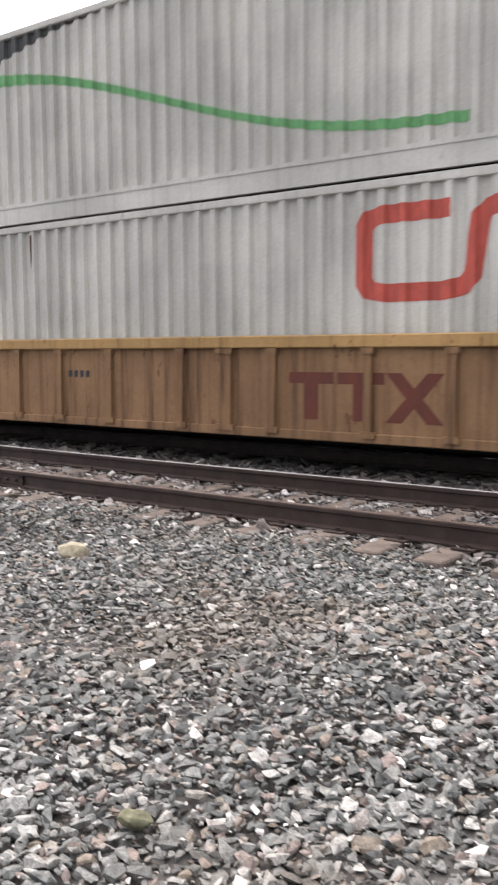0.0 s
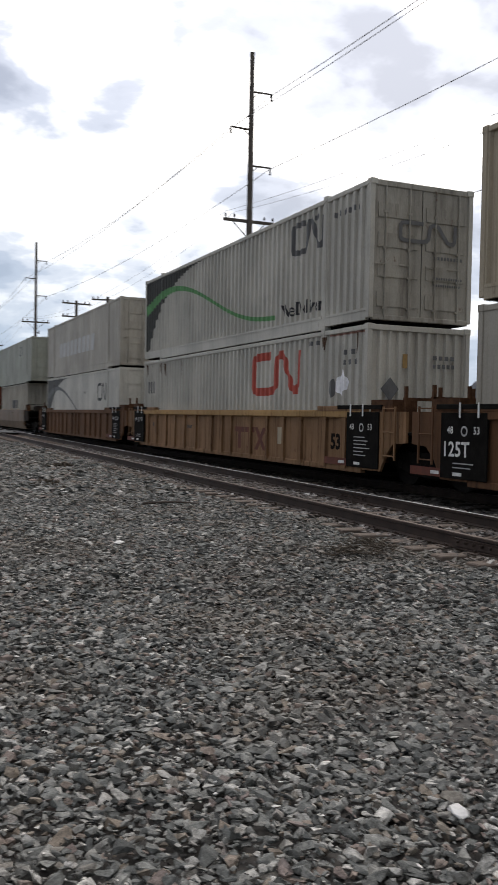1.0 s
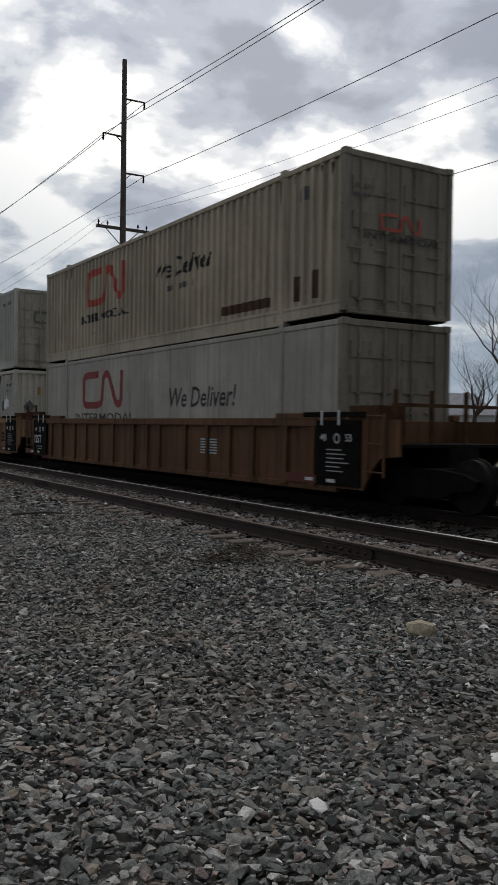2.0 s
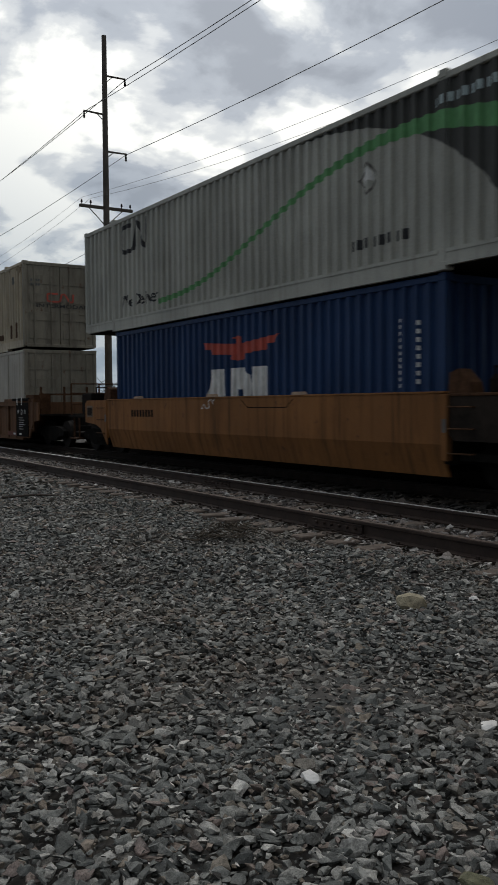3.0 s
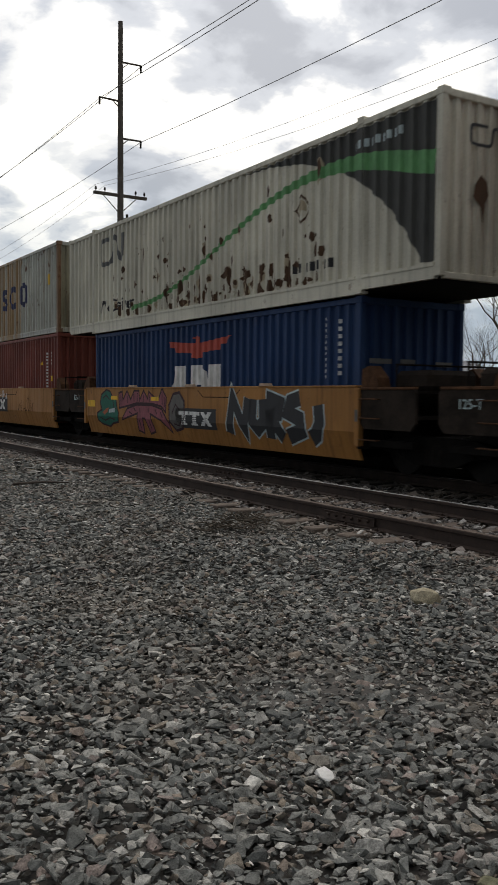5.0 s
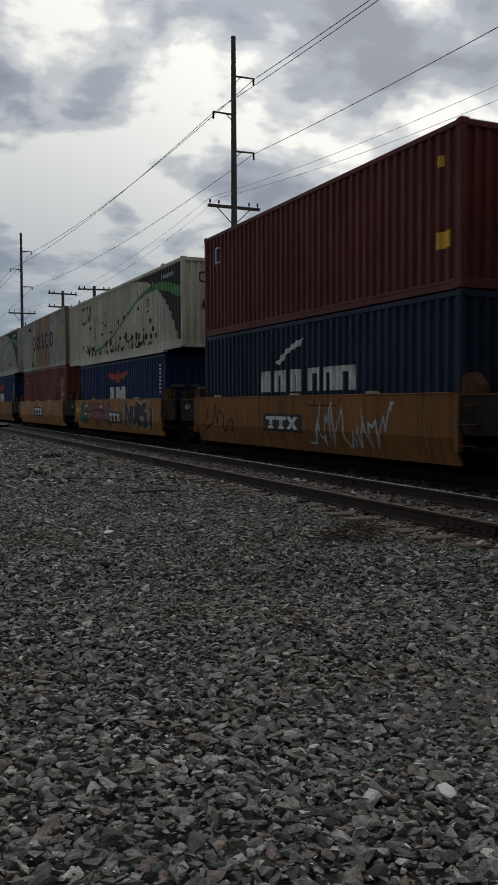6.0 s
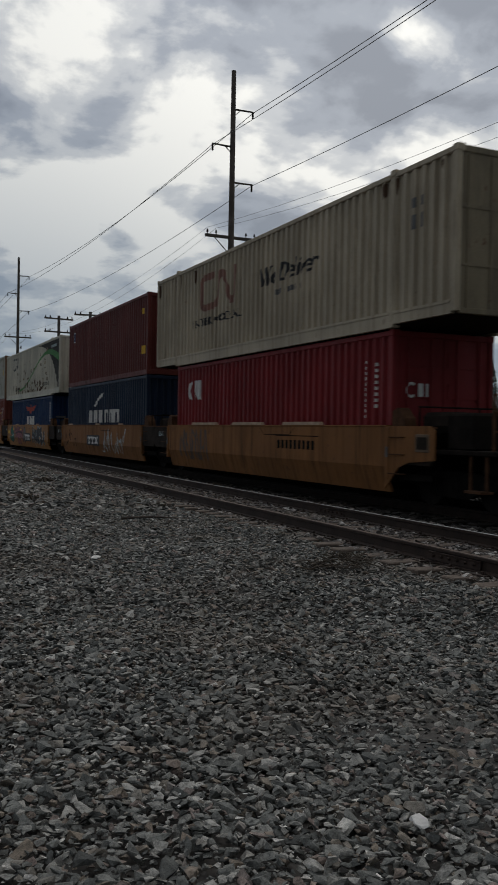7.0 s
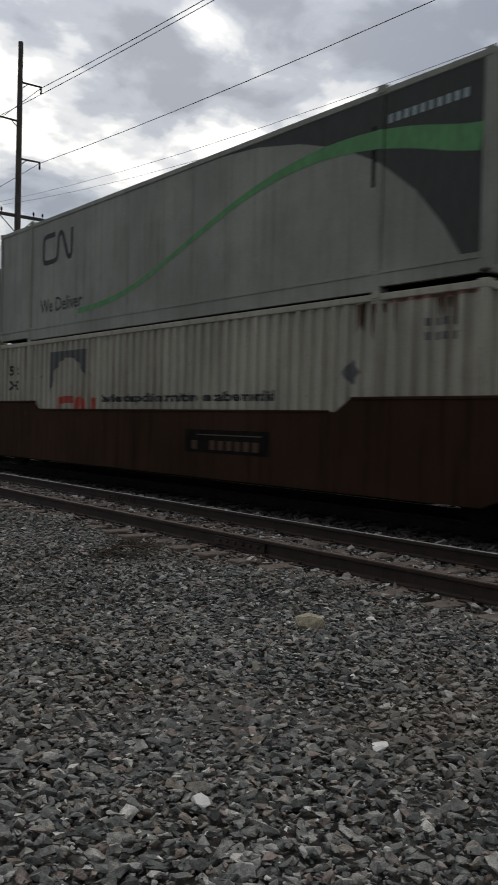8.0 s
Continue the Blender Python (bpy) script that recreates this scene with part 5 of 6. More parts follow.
def block_letters(bm, u, z, w, h, n, slant=0.0, gap=0.18):
    """Plain slabs in the place of a brand name."""
    s = w / n
    for k in range(n):
        a, b = u + k * s, u + (k + 1 - gap) * s
        patch(bm, [(a, z), (b, z), (b + slant, z + h), (a + slant, z + h)])


def ttx_plate(car, fold, u, z, w, h):
    """A black plate with three plain white block shapes."""
    daub(car, fold, (0.74,), "brand_plate", M_BLACKP, lambda bm: rect(bm, u, z, u + w, z + h), lift=0.001)

    s = w * 0.27
    for k in range(2):
        a = u + w * 0.09 + k * s
        daub(car, fold, (0.74,), "brand_shape", M_WHITEP, lambda bm: patch(bm, [(a, z + h * 0.84), (a, z + h * 0.66), (a + s * 0.30, z + h * 0.66), (a + s * 0.30, z + h * 0.26), (a + s * 0.18, z + h * 0.26), (a + s * 0.18, z + h * 0.16),
             (a + s * 0.76, z + h * 0.16), (a + s * 0.76, z + h * 0.26), (a + s * 0.64, z + h * 0.26), (a + s * 0.64, z + h * 0.66), (a + s * 0.94, z + h * 0.66), (a + s * 0.94, z + h * 0.84)]), lift=0.003)
    a = u + w * 0.09 + 2 * s
    daub(car, fold, (0.74,), "brand_shape", M_WHITEP, lambda bm: patch(bm, [(a, z + h * 0.16), (a + s * 0.33, z + h * 0.50), (a, z + h * 0.84), (a + s * 0.34, z + h * 0.84), (a + s * 0.5, z + h * 0.66), (a + s * 0.66, z + h * 0.84),
         (a + s, z + h * 0.84), (a + s * 0.67, z + h * 0.50), (a + s, z + h * 0.16), (a + s * 0.66, z + h * 0.16), (a + s * 0.5, z + h * 0.34), (a + s * 0.34, z + h * 0.16)]), lift=0.003)
    daub(car, fold, (0.74,), "brand_stripe", M_BLACKP, lambda bm: [rect(bm, u + w * 0.12, z + h * (0.36 + 0.09 * k), u + w * 0.80, z + h * (0.385 + 0.09 * k)) for k in range(3)], lift=0.005)


def scribble(car, fold, u, z, w, h, mat, seed, strokes=4, width=0.03):
    """A loose sprayed tag."""
    rnd = random.Random(seed)

    def draw(bm):
        p = []
        for k in range(strokes):
            a = u + w * k / strokes
            p.append((a + rnd.uniform(-0.1, 0.4) * w / strokes, z + h * rnd.random()))
            for _ in range(5):
                p.append((p[-1][0] + rnd.uniform(-0.25, 0.45) * w / strokes, min(z + h, max(z, p[-1][1] + rnd.uniform(-0.8, 0.8) * h))))
        ribbon(bm, p, width)
    daub(car, fold, (0.74,), "sprayed_tag", mat, draw, lift=0.001)


def emblem_logo(info, u, z, w, h, t, mat):
    return mark(info, "railway_emblem", mat, lambda bm: worm(bm, u, z, w, h, t))


def rust_runs(info, seed, n, high=2.78, mat=None):
    """Thin brown runs under the top rail and beside the posts."""
    rnd = random.Random(seed)
    for _ in range(n):
        u = rnd.choice((-6.1, 6.1, -7.6, 7.6, rnd.uniform(-7.5, 7.5))) + rnd.uniform(-0.45, 0.45)
        w, drop = rnd.uniform(0.015, 0.05), rnd.uniform(0.12, 0.55)
        top = high - rnd.uniform(0.0, 0.06)
        run = [(u - w, top), (u + w, top), (u + w * 0.8, top - drop * 0.5), (u + w * 0.2, top - drop), (u - w * 0.4, top - drop * 0.8), (u - w * 0.7, top - drop * 0.4)]
        mark(info, "rust_run", mat or M_RUSTP, lambda bm: patch(bm, run), lift=0.0055)


# head of the train as it is seen: five short units of an earlier set
def forerunners():
    top = [("grey-green fifty-three-foot container with doors", M_GREENGREY, 16.15, True), ("maroon container, ribbed steel", M_MAROON, 12.19, False),
           ("cream ribbed container above a green one", M_CN_BEIGE, 12.19, False), ("maroon ribbed container far ahead", M_OXIDE, 12.19, False), ("pale grey container far ahead", M_CN_GREY, 16.15, False)]
    low = [M_SMOOTHW, M_OXIDE, M_DKGREEN, M_MAROON, M_BLUE]
    for k in range(5):
        c = 48.05 + 15.55 * k
        car, fold = smooth_well("faded yellow well car with smooth sides", M_FADEDWELL, spun=SPUN)
        ride(car, c, -0.05)
        a = container(top[k][0], top[k][1], top[k][2], smooth=top[k][3])
        b = container("forty-foot container low in a well car", low[k], 12.19, rear="corr")
        if k == 0:
            mark(b, "brand_blocks", M_GREYP, lambda bm: block_letters(bm, -0.6, 1.25, 2.6, 0.55, 4))
            emblem_logo(a, 3.0, 1.9, 1.4, 0.6, 0.10, M_GREYP)
        stack(a, b, c)
    for k in range(5):
        c = 132.0 + 15.55 * k
        car, fold = smooth_well("faded yellow well car far ahead", M_FADEDWELL, spun=SPUN)
        ride(car, c, -0.05)
        stack(container("ribbed container on the train far ahead", (M_OXIDE, M_CN_GREY, M_MAROON, M_CN_BEIGE, M_OXIDE)[k], 12.19), container("lower container far ahead", (M_BLUE, M_OXIDE, M_CMA, M_MAROON, M_BLUE)[k], 12.19), c)


forerunners()

# unit with a smooth white box over a white emblem box
car, fold, inner = ribbed_well("grimy brown ribbed well car with long sides", M_GRIMYWELL, SPUN)
ride(car, 26.3, -0.05)
a = container("smooth white container with a faint wide marking", M_SMOOTHW, smooth=True)
mark(a, "faded_marking", worn_print("faded_grey_print", (0.46, 0.46, 0.45)), lambda bm: block_letters(bm, -4.6, 1.0, 8.2, 0.75, 9, 0.1, 0.3))
b = container("white container with a charcoal corner and emblem", M_CN_WHITE, smooth=True, rear="doors")
swoosh(b, -1, M_GREYP)
emblem_logo(b, 4.2, 1.55, 1.6, 0.75, 0.12, M_BLACKP)
id_bars(b, 1.4, 1.9, 0.5, 0.12, n=4)
stack(a, b, 26.3)

# unit with the green line over the large red emblem
car, fold, inner = ribbed_well("brown-yellow ribbed well car with black end panels", M_RIBWELL, SPUN)
ride(car, 6.54, -0.05)
for u0 in (1.16, 1.86):
    daub(car, inner, (), "maroon_shape", M_OLDREDP, lambda bm: patch(bm, [(u0, 1.07), (u0, 0.93), (u0 + 0.22, 0.93), (u0 + 0.22, 0.48), (u0 + 0.43, 0.48), (u0 + 0.43, 0.93), (u0 + 0.65, 0.93), (u0 + 0.65, 1.07)]))
daub(car, inner, (), "maroon_shape", M_OLDREDP, lambda bm: patch(bm, [(2.52, 0.48), (2.78, 0.77), (2.52, 1.07), (2.73, 1.07), (2.89, 0.89), (3.05, 1.07), (3.26, 1.07), (3.00, 0.77), (3.26, 0.48), (3.05, 0.48), (2.89, 0.66), (2.73, 0.48)]))
daub(car, inner, (), "notice", M_BLOOMP, lambda bm: rect(bm, 3.95, 0.68, 4.40, 1.10))
daub(car, inner, (), "stencil", M_DARK, lambda bm: words(bm, "53", 6.72, 0.66, 0.36, bold=0.04))
daub(car, inner, (), "number_print", M_BLACKP, lambda bm: [bars(bm, -2.9, 0.95, 0.5, 0.10, 4), bars(bm, -6.6, 0.95, 0.6, 0.14, 4), bars(bm, 6.25, 1.05, 0.25, 0.2, 2)])
a = container("white ribbed container with a green wavy line", M_CN_WHITE, height=2.975)
swoosh(a, -1, top=2.864)
emblem_logo(a, 4.33, 1.94, 1.62, 0.74, 0.135, M_GREYP)
slogan(a, 3.80, 0.47, 0.33, 2.15)
id_bars(a, 6.5, 2.45, 1.1, 0.14)
mark_end(a, 16.15, "end_emblem", M_GREYP, lambda bm: worm(bm, -0.62, 1.75, 1.5, 0.42, 0.085), lift=0.03)
mark_end(a, 16.15, "number_print", M_GREYP, lambda bm: [bars(bm, 0.3, 1.42, 0.75, 0.07, 9), bars(bm, 0.3, 1.0, 0.75, 0.05, 12), bars(bm, 0.3, 0.85, 0.7, 0.05, 12)], lift=0.03)
id_bars(a, 5.35, 2.60, 0.5, 0.13, n=3)
b = container("white ribbed container with a large red emblem", M_CN_WHITE, rear="corr")
mark_end(b, 16.15, "placard_mark", M_GREYP, lambda bm: patch(bm, [(-0.95, 1.55), (-0.72, 1.80), (-0.5, 1.55), (-0.72, 1.28)]))
mark_end(b, 16.15, "number_print", M_GREYP, lambda bm: [bars(bm, 0.35, 2.2, 0.6, 0.09, 4), bars(bm, 0.35, 2.02, 0.6, 0.09, 5)])
mark_end(b, 16.15, "yellow_label", M_OCHREP, lambda bm: rect(bm, -0.42, 2.0, -0.30, 2.3))
emblem_logo(b, 2.03, 1.52, 2.9, 1.02, 0.215, M_REDP)
id_bars(b, 7.05, 2.30, 0.65, 0.13, n=4)
id_bars(b, 7.05, 2.08, 0.65, 0.13, n=5)
id_bars(b, 5.3, 2.60, 0.6, 0.12, n=4)
id_bars(b, -7.6, 1.7, 0.9, 0.5, n=3)


def torn(bm):
    patch(bm, [(6.68, 1.52), (6.76, 1.80), (6.88, 1.86), (6.96, 2.02), (7.06, 1.96), (7.10, 1.84), (7.22, 1.72), (7.14, 1.54), (7.02, 1.50), (6.95, 1.38), (6.84, 1.46)])


mark(b, "torn_sticker", M_STICKER, torn)
mark(b, "sticker_mark", M_GREYP, lambda bm: patch(bm, [(6.42, 1.50), (6.44, 1.72), (6.54, 1.80), (6.62, 1.68), (6.60, 1.45), (6.50, 1.36)]))
mark(b, "red_edge", M_FADEDRED, lambda bm: rect(bm, 6.3, 2.74, 7.95, 2.785))
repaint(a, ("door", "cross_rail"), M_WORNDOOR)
rust_runs(b, 51, 16)
stack(a, b, 6.54, base=0.39)

# unit with two emblem boxes
car, fold, inner = ribbed_well("grimy ribbed well car with a black capacity panel", M_GRIMYWELL, SPUN)
ride(car, -13.22, -0.05)
daub(car, fold, (), "stencil", M_WHITEP, lambda bm: words(bm, "125T", -8.70, 0.72, 0.27, bold=0.02))
daub(car, inner, (), "sign_plate", M_PALEP, lambda bm: [rect(bm, 3.0, 0.75 + 0.06 * k, 3.75, 0.78 + 0.06 * k) for k in range(6)])
a = container("cream ribbed container with a faded red emblem", M_CN_BEIGE, height=2.965)
emblem_logo(a, -4.5, 1.52, 2.8, 0.98, 0.20, M_REDP)
slogan(a, -5.0, 1.02, 0.25, 3.6, "INTERMODAL")
slogan(a, 0.25, 1.62, 0.46, 3.0, "We Deliver", shear=0.25)
mark_end(a, 16.15, "end_emblem", M_REDP, lambda bm: worm(bm, -0.5, 1.62, 1.0, 0.3, 0.06), lift=0.03)
mark_end(a, 16.15, "end_words", M_BLACKP, lambda bm: words(bm, "INTERMODAL", -0.85, 1.42, 0.13, 1.85), lift=0.03)
mark_end(a, 16.15, "number_print", M_GREYP, lambda bm: [bars(bm, -1.05, 2.3, 0.35, 0.08, 4), bars(bm, -1.05, 2.15, 0.35, 0.08, 4)], lift=0.03)
id_bars(a, 1.0, 1.30, 1.4, 0.16, n=7)
id_bars(a, 6.6, 2.3, 0.4, 0.3, n=2)
mark(a, "grime_patch", M_RUSTP, lambda bm: [rect(bm, 3.6, 0.42, 5.6, 0.62), rect(bm, 6.5, 0.42, 6.7, 0.9), rect(bm, 7.1, 0.42, 7.25, 0.95)])
b = container("smooth white container with a dark red emblem", M_SMOOTHW, smooth=True)
emblem_logo(b, -4.72, 1.46, 3.05, 0.98, 0.20, M_DARKREDP)
slogan(b, -5.3, 1.02, 0.26, 4.4, "INTERMODAL")
slogan(b, 1.18, 1.38, 0.48, 3.2, "We Deliver!", shear=0.2)
rust_runs(a, 54, 12, 2.84)
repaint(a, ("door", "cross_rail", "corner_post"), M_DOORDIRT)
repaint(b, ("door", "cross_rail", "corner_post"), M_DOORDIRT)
stack(a, b, -13.22)


# five short units in one set
def rust_specks(info, seed):
    """Rust breaking through the paint, each spot ragged and drawn out downwards, some in a tan bloom."""
    rnd = random.Random(seed)
    for k in range(165):
        u, z = rnd.uniform(-4.8, 5.0), 0.34 + 2.1 * rnd.random() ** 2.0
        if rnd.random() < 0.35:
            u, z = rnd.uniform(-1.8, 4.3), 0.36 + 0.55 * rnd.random() ** 1.3
        if u < -3.4 and z > 1.6:
            z -= 1.1
        r = rnd.uniform(0.024, 0.060) * (1.4 if z < 0.9 else 1.0)
        tall = rnd.uniform(1.0, 2.4) if rnd.random() < 0.8 else rnd.uniform(3.0, 5.0)

        def blot(grow):
            turn = rnd.uniform(0, 30)
            return [(u + r * grow * rnd.uniform(0.45, 1.3) * math.cos(radians(turn + 30 * i)), max(0.32, z + r * grow * tall * rnd.uniform(0.5, 1.25) * math.sin(radians(turn + 30 * i)))) for i in range(12)]
        spot = blot(1.0)
        mark(info, "rust_spot", M_RUSTP, lambda bm: patch(bm, spot), lift=0.007)
        if k % 7 == 0:
            bloom = blot(1.6)
            mark(info, "rust_bloom", M_BLOOMP, lambda bm: patch(bm, bloom), lift=0.0045)


def bird(bm, u, z, w):
    """A plain spread-winged shape."""
    h = w * 0.078
    patch(bm, [(u, z + h * 0.95), (u + w * 0.43, z + h * 0.55), (u + w * 0.57, z + h * 0.55), (u + w, z + h * 0.95), (u + w * 0.95, z + h * 0.30), (u + w * 0.86, z + h * 0.22), (u + w * 0.84, z - h * 0.25),
               (u + w * 0.70, z - h * 0.30), (u + w * 0.57, z - h * 0.45), (u + w * 0.59, z - h * 0.80), (u + w * 0.50, z - h * 1.0), (u + w * 0.41, z - h * 0.80), (u + w * 0.43, z - h * 0.45),
               (u + w * 0.30, z - h * 0.30), (u + w * 0.16, z - h * 0.25), (u + w * 0.14, z + h * 0.22), (u + w * 0.05, z + h * 0.30)])
    patch(bm, [(u + w * 0.46, z + h * 0.50), (u + w * 0.54, z + h * 0.50), (u + w * 0.54, z + h * 1.1), (u + w * 0.49, z + h * 1.3), (u + w * 0.43, z + h * 1.05), (u + w * 0.46, z + h * 0.95)])


def placard(info, u, z, mat):
    """The outline of a lost diamond placard with a scrap of its print."""
    mark(info, "placard_outline", M_DIMP if mat is M_WHITEP else M_RUSTP, lambda bm: ribbon(bm, [(u - 0.22, z), (u, z + 0.26), (u + 0.22, z), (u, z - 0.26)], 0.035, True), lift=0.006)
    mark(info, "placard_scrap", mat, lambda bm: patch(bm, [(u - 0.15, z + 0.02), (u, z + 0.2), (u + 0.1, z + 0.08), (u + 0.12, z - 0.06), (u, z - 0.02), (u - 0.05, z - 0.12)]))


def slab_shapes(u, z, w, h):
    """Outlines of three heavy slabs with cut corners."""
    return ([(u - w * 0.02, z), (u + w * 0.08, z + h), (u + w * 0.31, z + h), (u + w * 0.35, z)],
            [(u + w * 0.39, z), (u + w * 0.41, z + h), (u + w * 0.62, z + h), (u + w * 0.71, z + h * 0.82), (u + w * 0.74, z + h * 0.5), (u + w * 0.70, z), (u + w * 0.60, z), (u + w * 0.60, z + h * 0.45), (u + w * 0.53, z + h * 0.45), (u + w * 0.52, z)],
            [(u + w * 0.77, z), (u + w * 0.78, z + h), (u + w, z + h), (u + w, z)])


def vertical_bars(info, u, z0, z1, mat=None, n=11):
    return mark(info, "number_print", mat or M_WHITEP, lambda bm: [rect(bm, u, z0 + (z1 - z0) * k / n, u + 0.038, z0 + (z1 - z0) * (k + 0.55) / n) for k in range(n)])


def blue_box(label, high=2.896, up=0.06):
    b = container(label, M_BLUE, 12.19, high, rear="corr")
    mark(b, "red_bird_shape", M_REDP, lambda bm: bird(bm, -1.45, high - 0.86 + up, 3.05))
    for shape in slab_shapes(-1.25, high - 2.06 + up, 2.45, 0.82):
        mark(b, "white_slab", M_WHITEP, lambda bm: patch(bm, shape))
    vertical_bars(b, 5.0, 1.2, 2.35)
    vertical_bars(b, 5.45, 1.25, 2.3, n=8)
    return b


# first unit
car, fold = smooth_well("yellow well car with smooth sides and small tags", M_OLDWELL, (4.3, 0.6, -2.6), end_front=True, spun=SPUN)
ride(car, -34.96, -0.05)
scribble(car, fold, -1.0, 1.28, 0.6, 0.2, M_WHITEP, 4, 2, 0.02)
daub(car, fold, (0.74,), "number_print", M_DARK, lambda bm: bars(bm, -4.7, 1.08, 1.3, 0.17, 8))
a = container("grey-white ribbed container with a charcoal corner", M_CN_GREY, rear="corr")
swoosh(a, 1)
emblem_logo(a, -5.6, 1.95, 1.55, 0.72, 0.11, M_BLACKP)
slogan(a, -5.65, 0.55, 0.32, 2.2)
mark_end(a, 16.15, "end_emblem", M_BLACKP, lambda bm: worm(bm, -0.72, 2.15, 0.95, 0.33, 0.05))
id_bars(a, 5.9, 2.45, 1.3, 0.16, M_PALEP)
id_bars(a, 3.9, 0.60, 1.5, 0.2, M_BLACKP, n=8)
placard(a, 4.35, 1.74, M_WHITEP)
b = blue_box("navy blue forty-foot container with a red bird")
stack(a, b, -34.96)

# second unit
car, fold = smooth_well("yellow well car with a black brand plate", M_WELL, (3.7, 0.4, -2.8), spun=SPUN)
ride(car, -50.73, -0.05)
ttx_plate(car, fold, -1.52, 0.67, 2.72, 0.53)
scribble(car, fold, -5.4, 0.95, 0.9, 0.5, M_PALEP, 7, 3, 0.025)
scribble(car, fold, -4.0, 1.16, 1.3, 0.28, M_WHITEP, 8, 5, 0.028)
scribble(car, fold, 0.2, 1.16, 1.2, 0.3, M_WHITEP, 9, 5, 0.026)
scribble(car, fold, 2.4, 0.75, 2.2, 0.5, M_DARK, 10, 4, 0.02)
a = container("grey rust-streaked forty-foot container with navy rings", M_COSCO, 12.19, rear="corr")
repaint(a, ("corner_post",), M_RUSTPOST)
repaint(a, ("rear_wall",), M_COSCO_END)


for u, a0, a1 in ((-2.45, 40, 320), (-1.25, 0, 360), (1.15, 40, 320), (2.40, 0, 360)):
    mark(a, "navy_ring", M_BLUEP, lambda bm: ring(bm, u, 1.52, 0.68, 0.68, 0.19, a0, a1))
mark(a, "navy_bend", M_BLUEP, lambda bm: ribbon(bm, [(0.30, 1.80), (-0.05, 1.84), (-0.22, 1.70), (-0.08, 1.56), (0.20, 1.48), (0.34, 1.34), (0.18, 1.20), (-0.20, 1.24)], 0.18))
mark(a, "blue_print", M_BLUEP, lambda bm: bars(bm, -4.3, 2.35, 1.0, 0.2, 4, 0.5))
mark(a, "dark_patch", M_RUSTP, lambda bm: rect(bm, -3.4, 0.2, -2.9, 0.50))
mark(a, "rust_stain", M_RUSTP, lambda bm: rect(bm, -2.12, 1.38, -1.88, 1.66))
mark(a, "yellow_label", M_YELLOWP, lambda bm: rect(bm, 5.0, 1.6, 5.2, 1.95))
b = container("oxide red forty-foot container with small labels", M_OXIDE, 12.19, rear="corr")
mark(b, "label_plate", M_WHITEP, lambda bm: rect(bm, -5.35, 2.0, -4.98, 2.46))
mark(b, "label_field", M_BLUEP, lambda bm: [rect(bm, -5.31, 2.04, -5.02, 2.16), patch(bm, [(-5.31, 2.2), (-5.02, 2.3), (-5.02, 2.42), (-5.31, 2.42)])], lift=0.007)
mark(b, "yellow_label", M_YELLOWP, lambda bm: [patch(bm, [(4.3, 1.9), (4.6, 1.9), (4.45, 2.15)]), rect(bm, 5.35, 1.35, 5.47, 1.52)])
vertical_bars(b, 4.9, 1.15, 2.35)
vertical_bars(b, 5.4, 1.9, 2.35, n=4)
stack(a, b, -50.73)

# third unit, painted over
car, fold = smooth_well("yellow well car covered in spray paint", M_WELL, (3.0, -0.2, -3.4), spun=SPUN)
ride(car, -66.2, -0.05)
ttx_plate(car, fold, -0.5, 0.58, 1.95, 0.46)
for u0, z0, u1, z1 in ((-6.1, 0.99, -5.55, 1.17), (-4.4, 1.20, -3.95, 1.30), (-1.85, 1.19, -1.4, 1.29)):
    daub(car, fold, (0.74,), "yellow_plate", M_YELLOWP, lambda bm: rect(bm, u0, z0, u1, z1), lift=0.006)


TEAL = [(-5.15, 0.52), (-5.42, 0.62), (-5.40, 0.82), (-5.05, 0.92), (-5.18, 1.10), (-5.08, 1.34), (-4.72, 1.47), (-4.45, 1.42), (-4.30, 1.28), (-4.05, 1.20), (-3.98, 0.98), (-3.88, 0.84), (-3.98, 0.60), (-4.35, 0.56), (-4.62, 0.46)]
CROWN = [(-3.82, 0.98), (-3.86, 1.38), (-3.62, 1.42), (-3.58, 1.20), (-3.32, 1.44), (-3.08, 1.22), (-2.86, 1.44), (-2.56, 1.44), (-2.52, 1.20), (-2.28, 1.45), (-2.04, 1.24), (-1.98, 1.42), (-1.70, 1.30), (-1.42, 1.22), (-1.22, 1.50), (-0.98, 1.28), (-1.02, 0.92), (-1.26, 1.06), (-1.80, 1.12), (-2.70, 1.12), (-3.30, 1.04)]
LEGS = [(-3.70, 0.66), (-3.30, 0.98), (-2.70, 1.08), (-1.80, 1.08), (-1.25, 1.00), (-0.86, 0.66), (-0.80, 0.44), (-1.30, 0.72), (-1.88, 0.86), (-1.76, 0.42), (-2.06, 0.36), (-2.20, 0.74), (-2.34, 0.74), (-2.44, 0.36), (-2.76, 0.42), (-2.66, 0.86), (-3.20, 0.76)]
BUBBLE = [(-0.82, 0.70), (-0.84, 1.10), (-0.62, 1.36), (-0.30, 1.40), (-0.06, 1.20), (-0.04, 0.86), (-0.20, 0.56), (-0.55, 0.50)]


def sprayed(name, outline, fill, ticks, edge=0.05):
    """A filled shape with a dark outline and small dark strokes inside it."""
    daub(car, fold, (0.74,), name, fill, lambda bm: patch(bm, outline), lift=0.001)
    daub(car, fold, (0.74,), "spray_line", M_MAUVEP, lambda bm: ribbon(bm, outline, edge, True), lift=0.003)
    for line in ticks:
        daub(car, fold, (0.74,), "spray_line", M_MAUVEP, lambda bm: ribbon(bm, line, 0.035), lift=0.003)


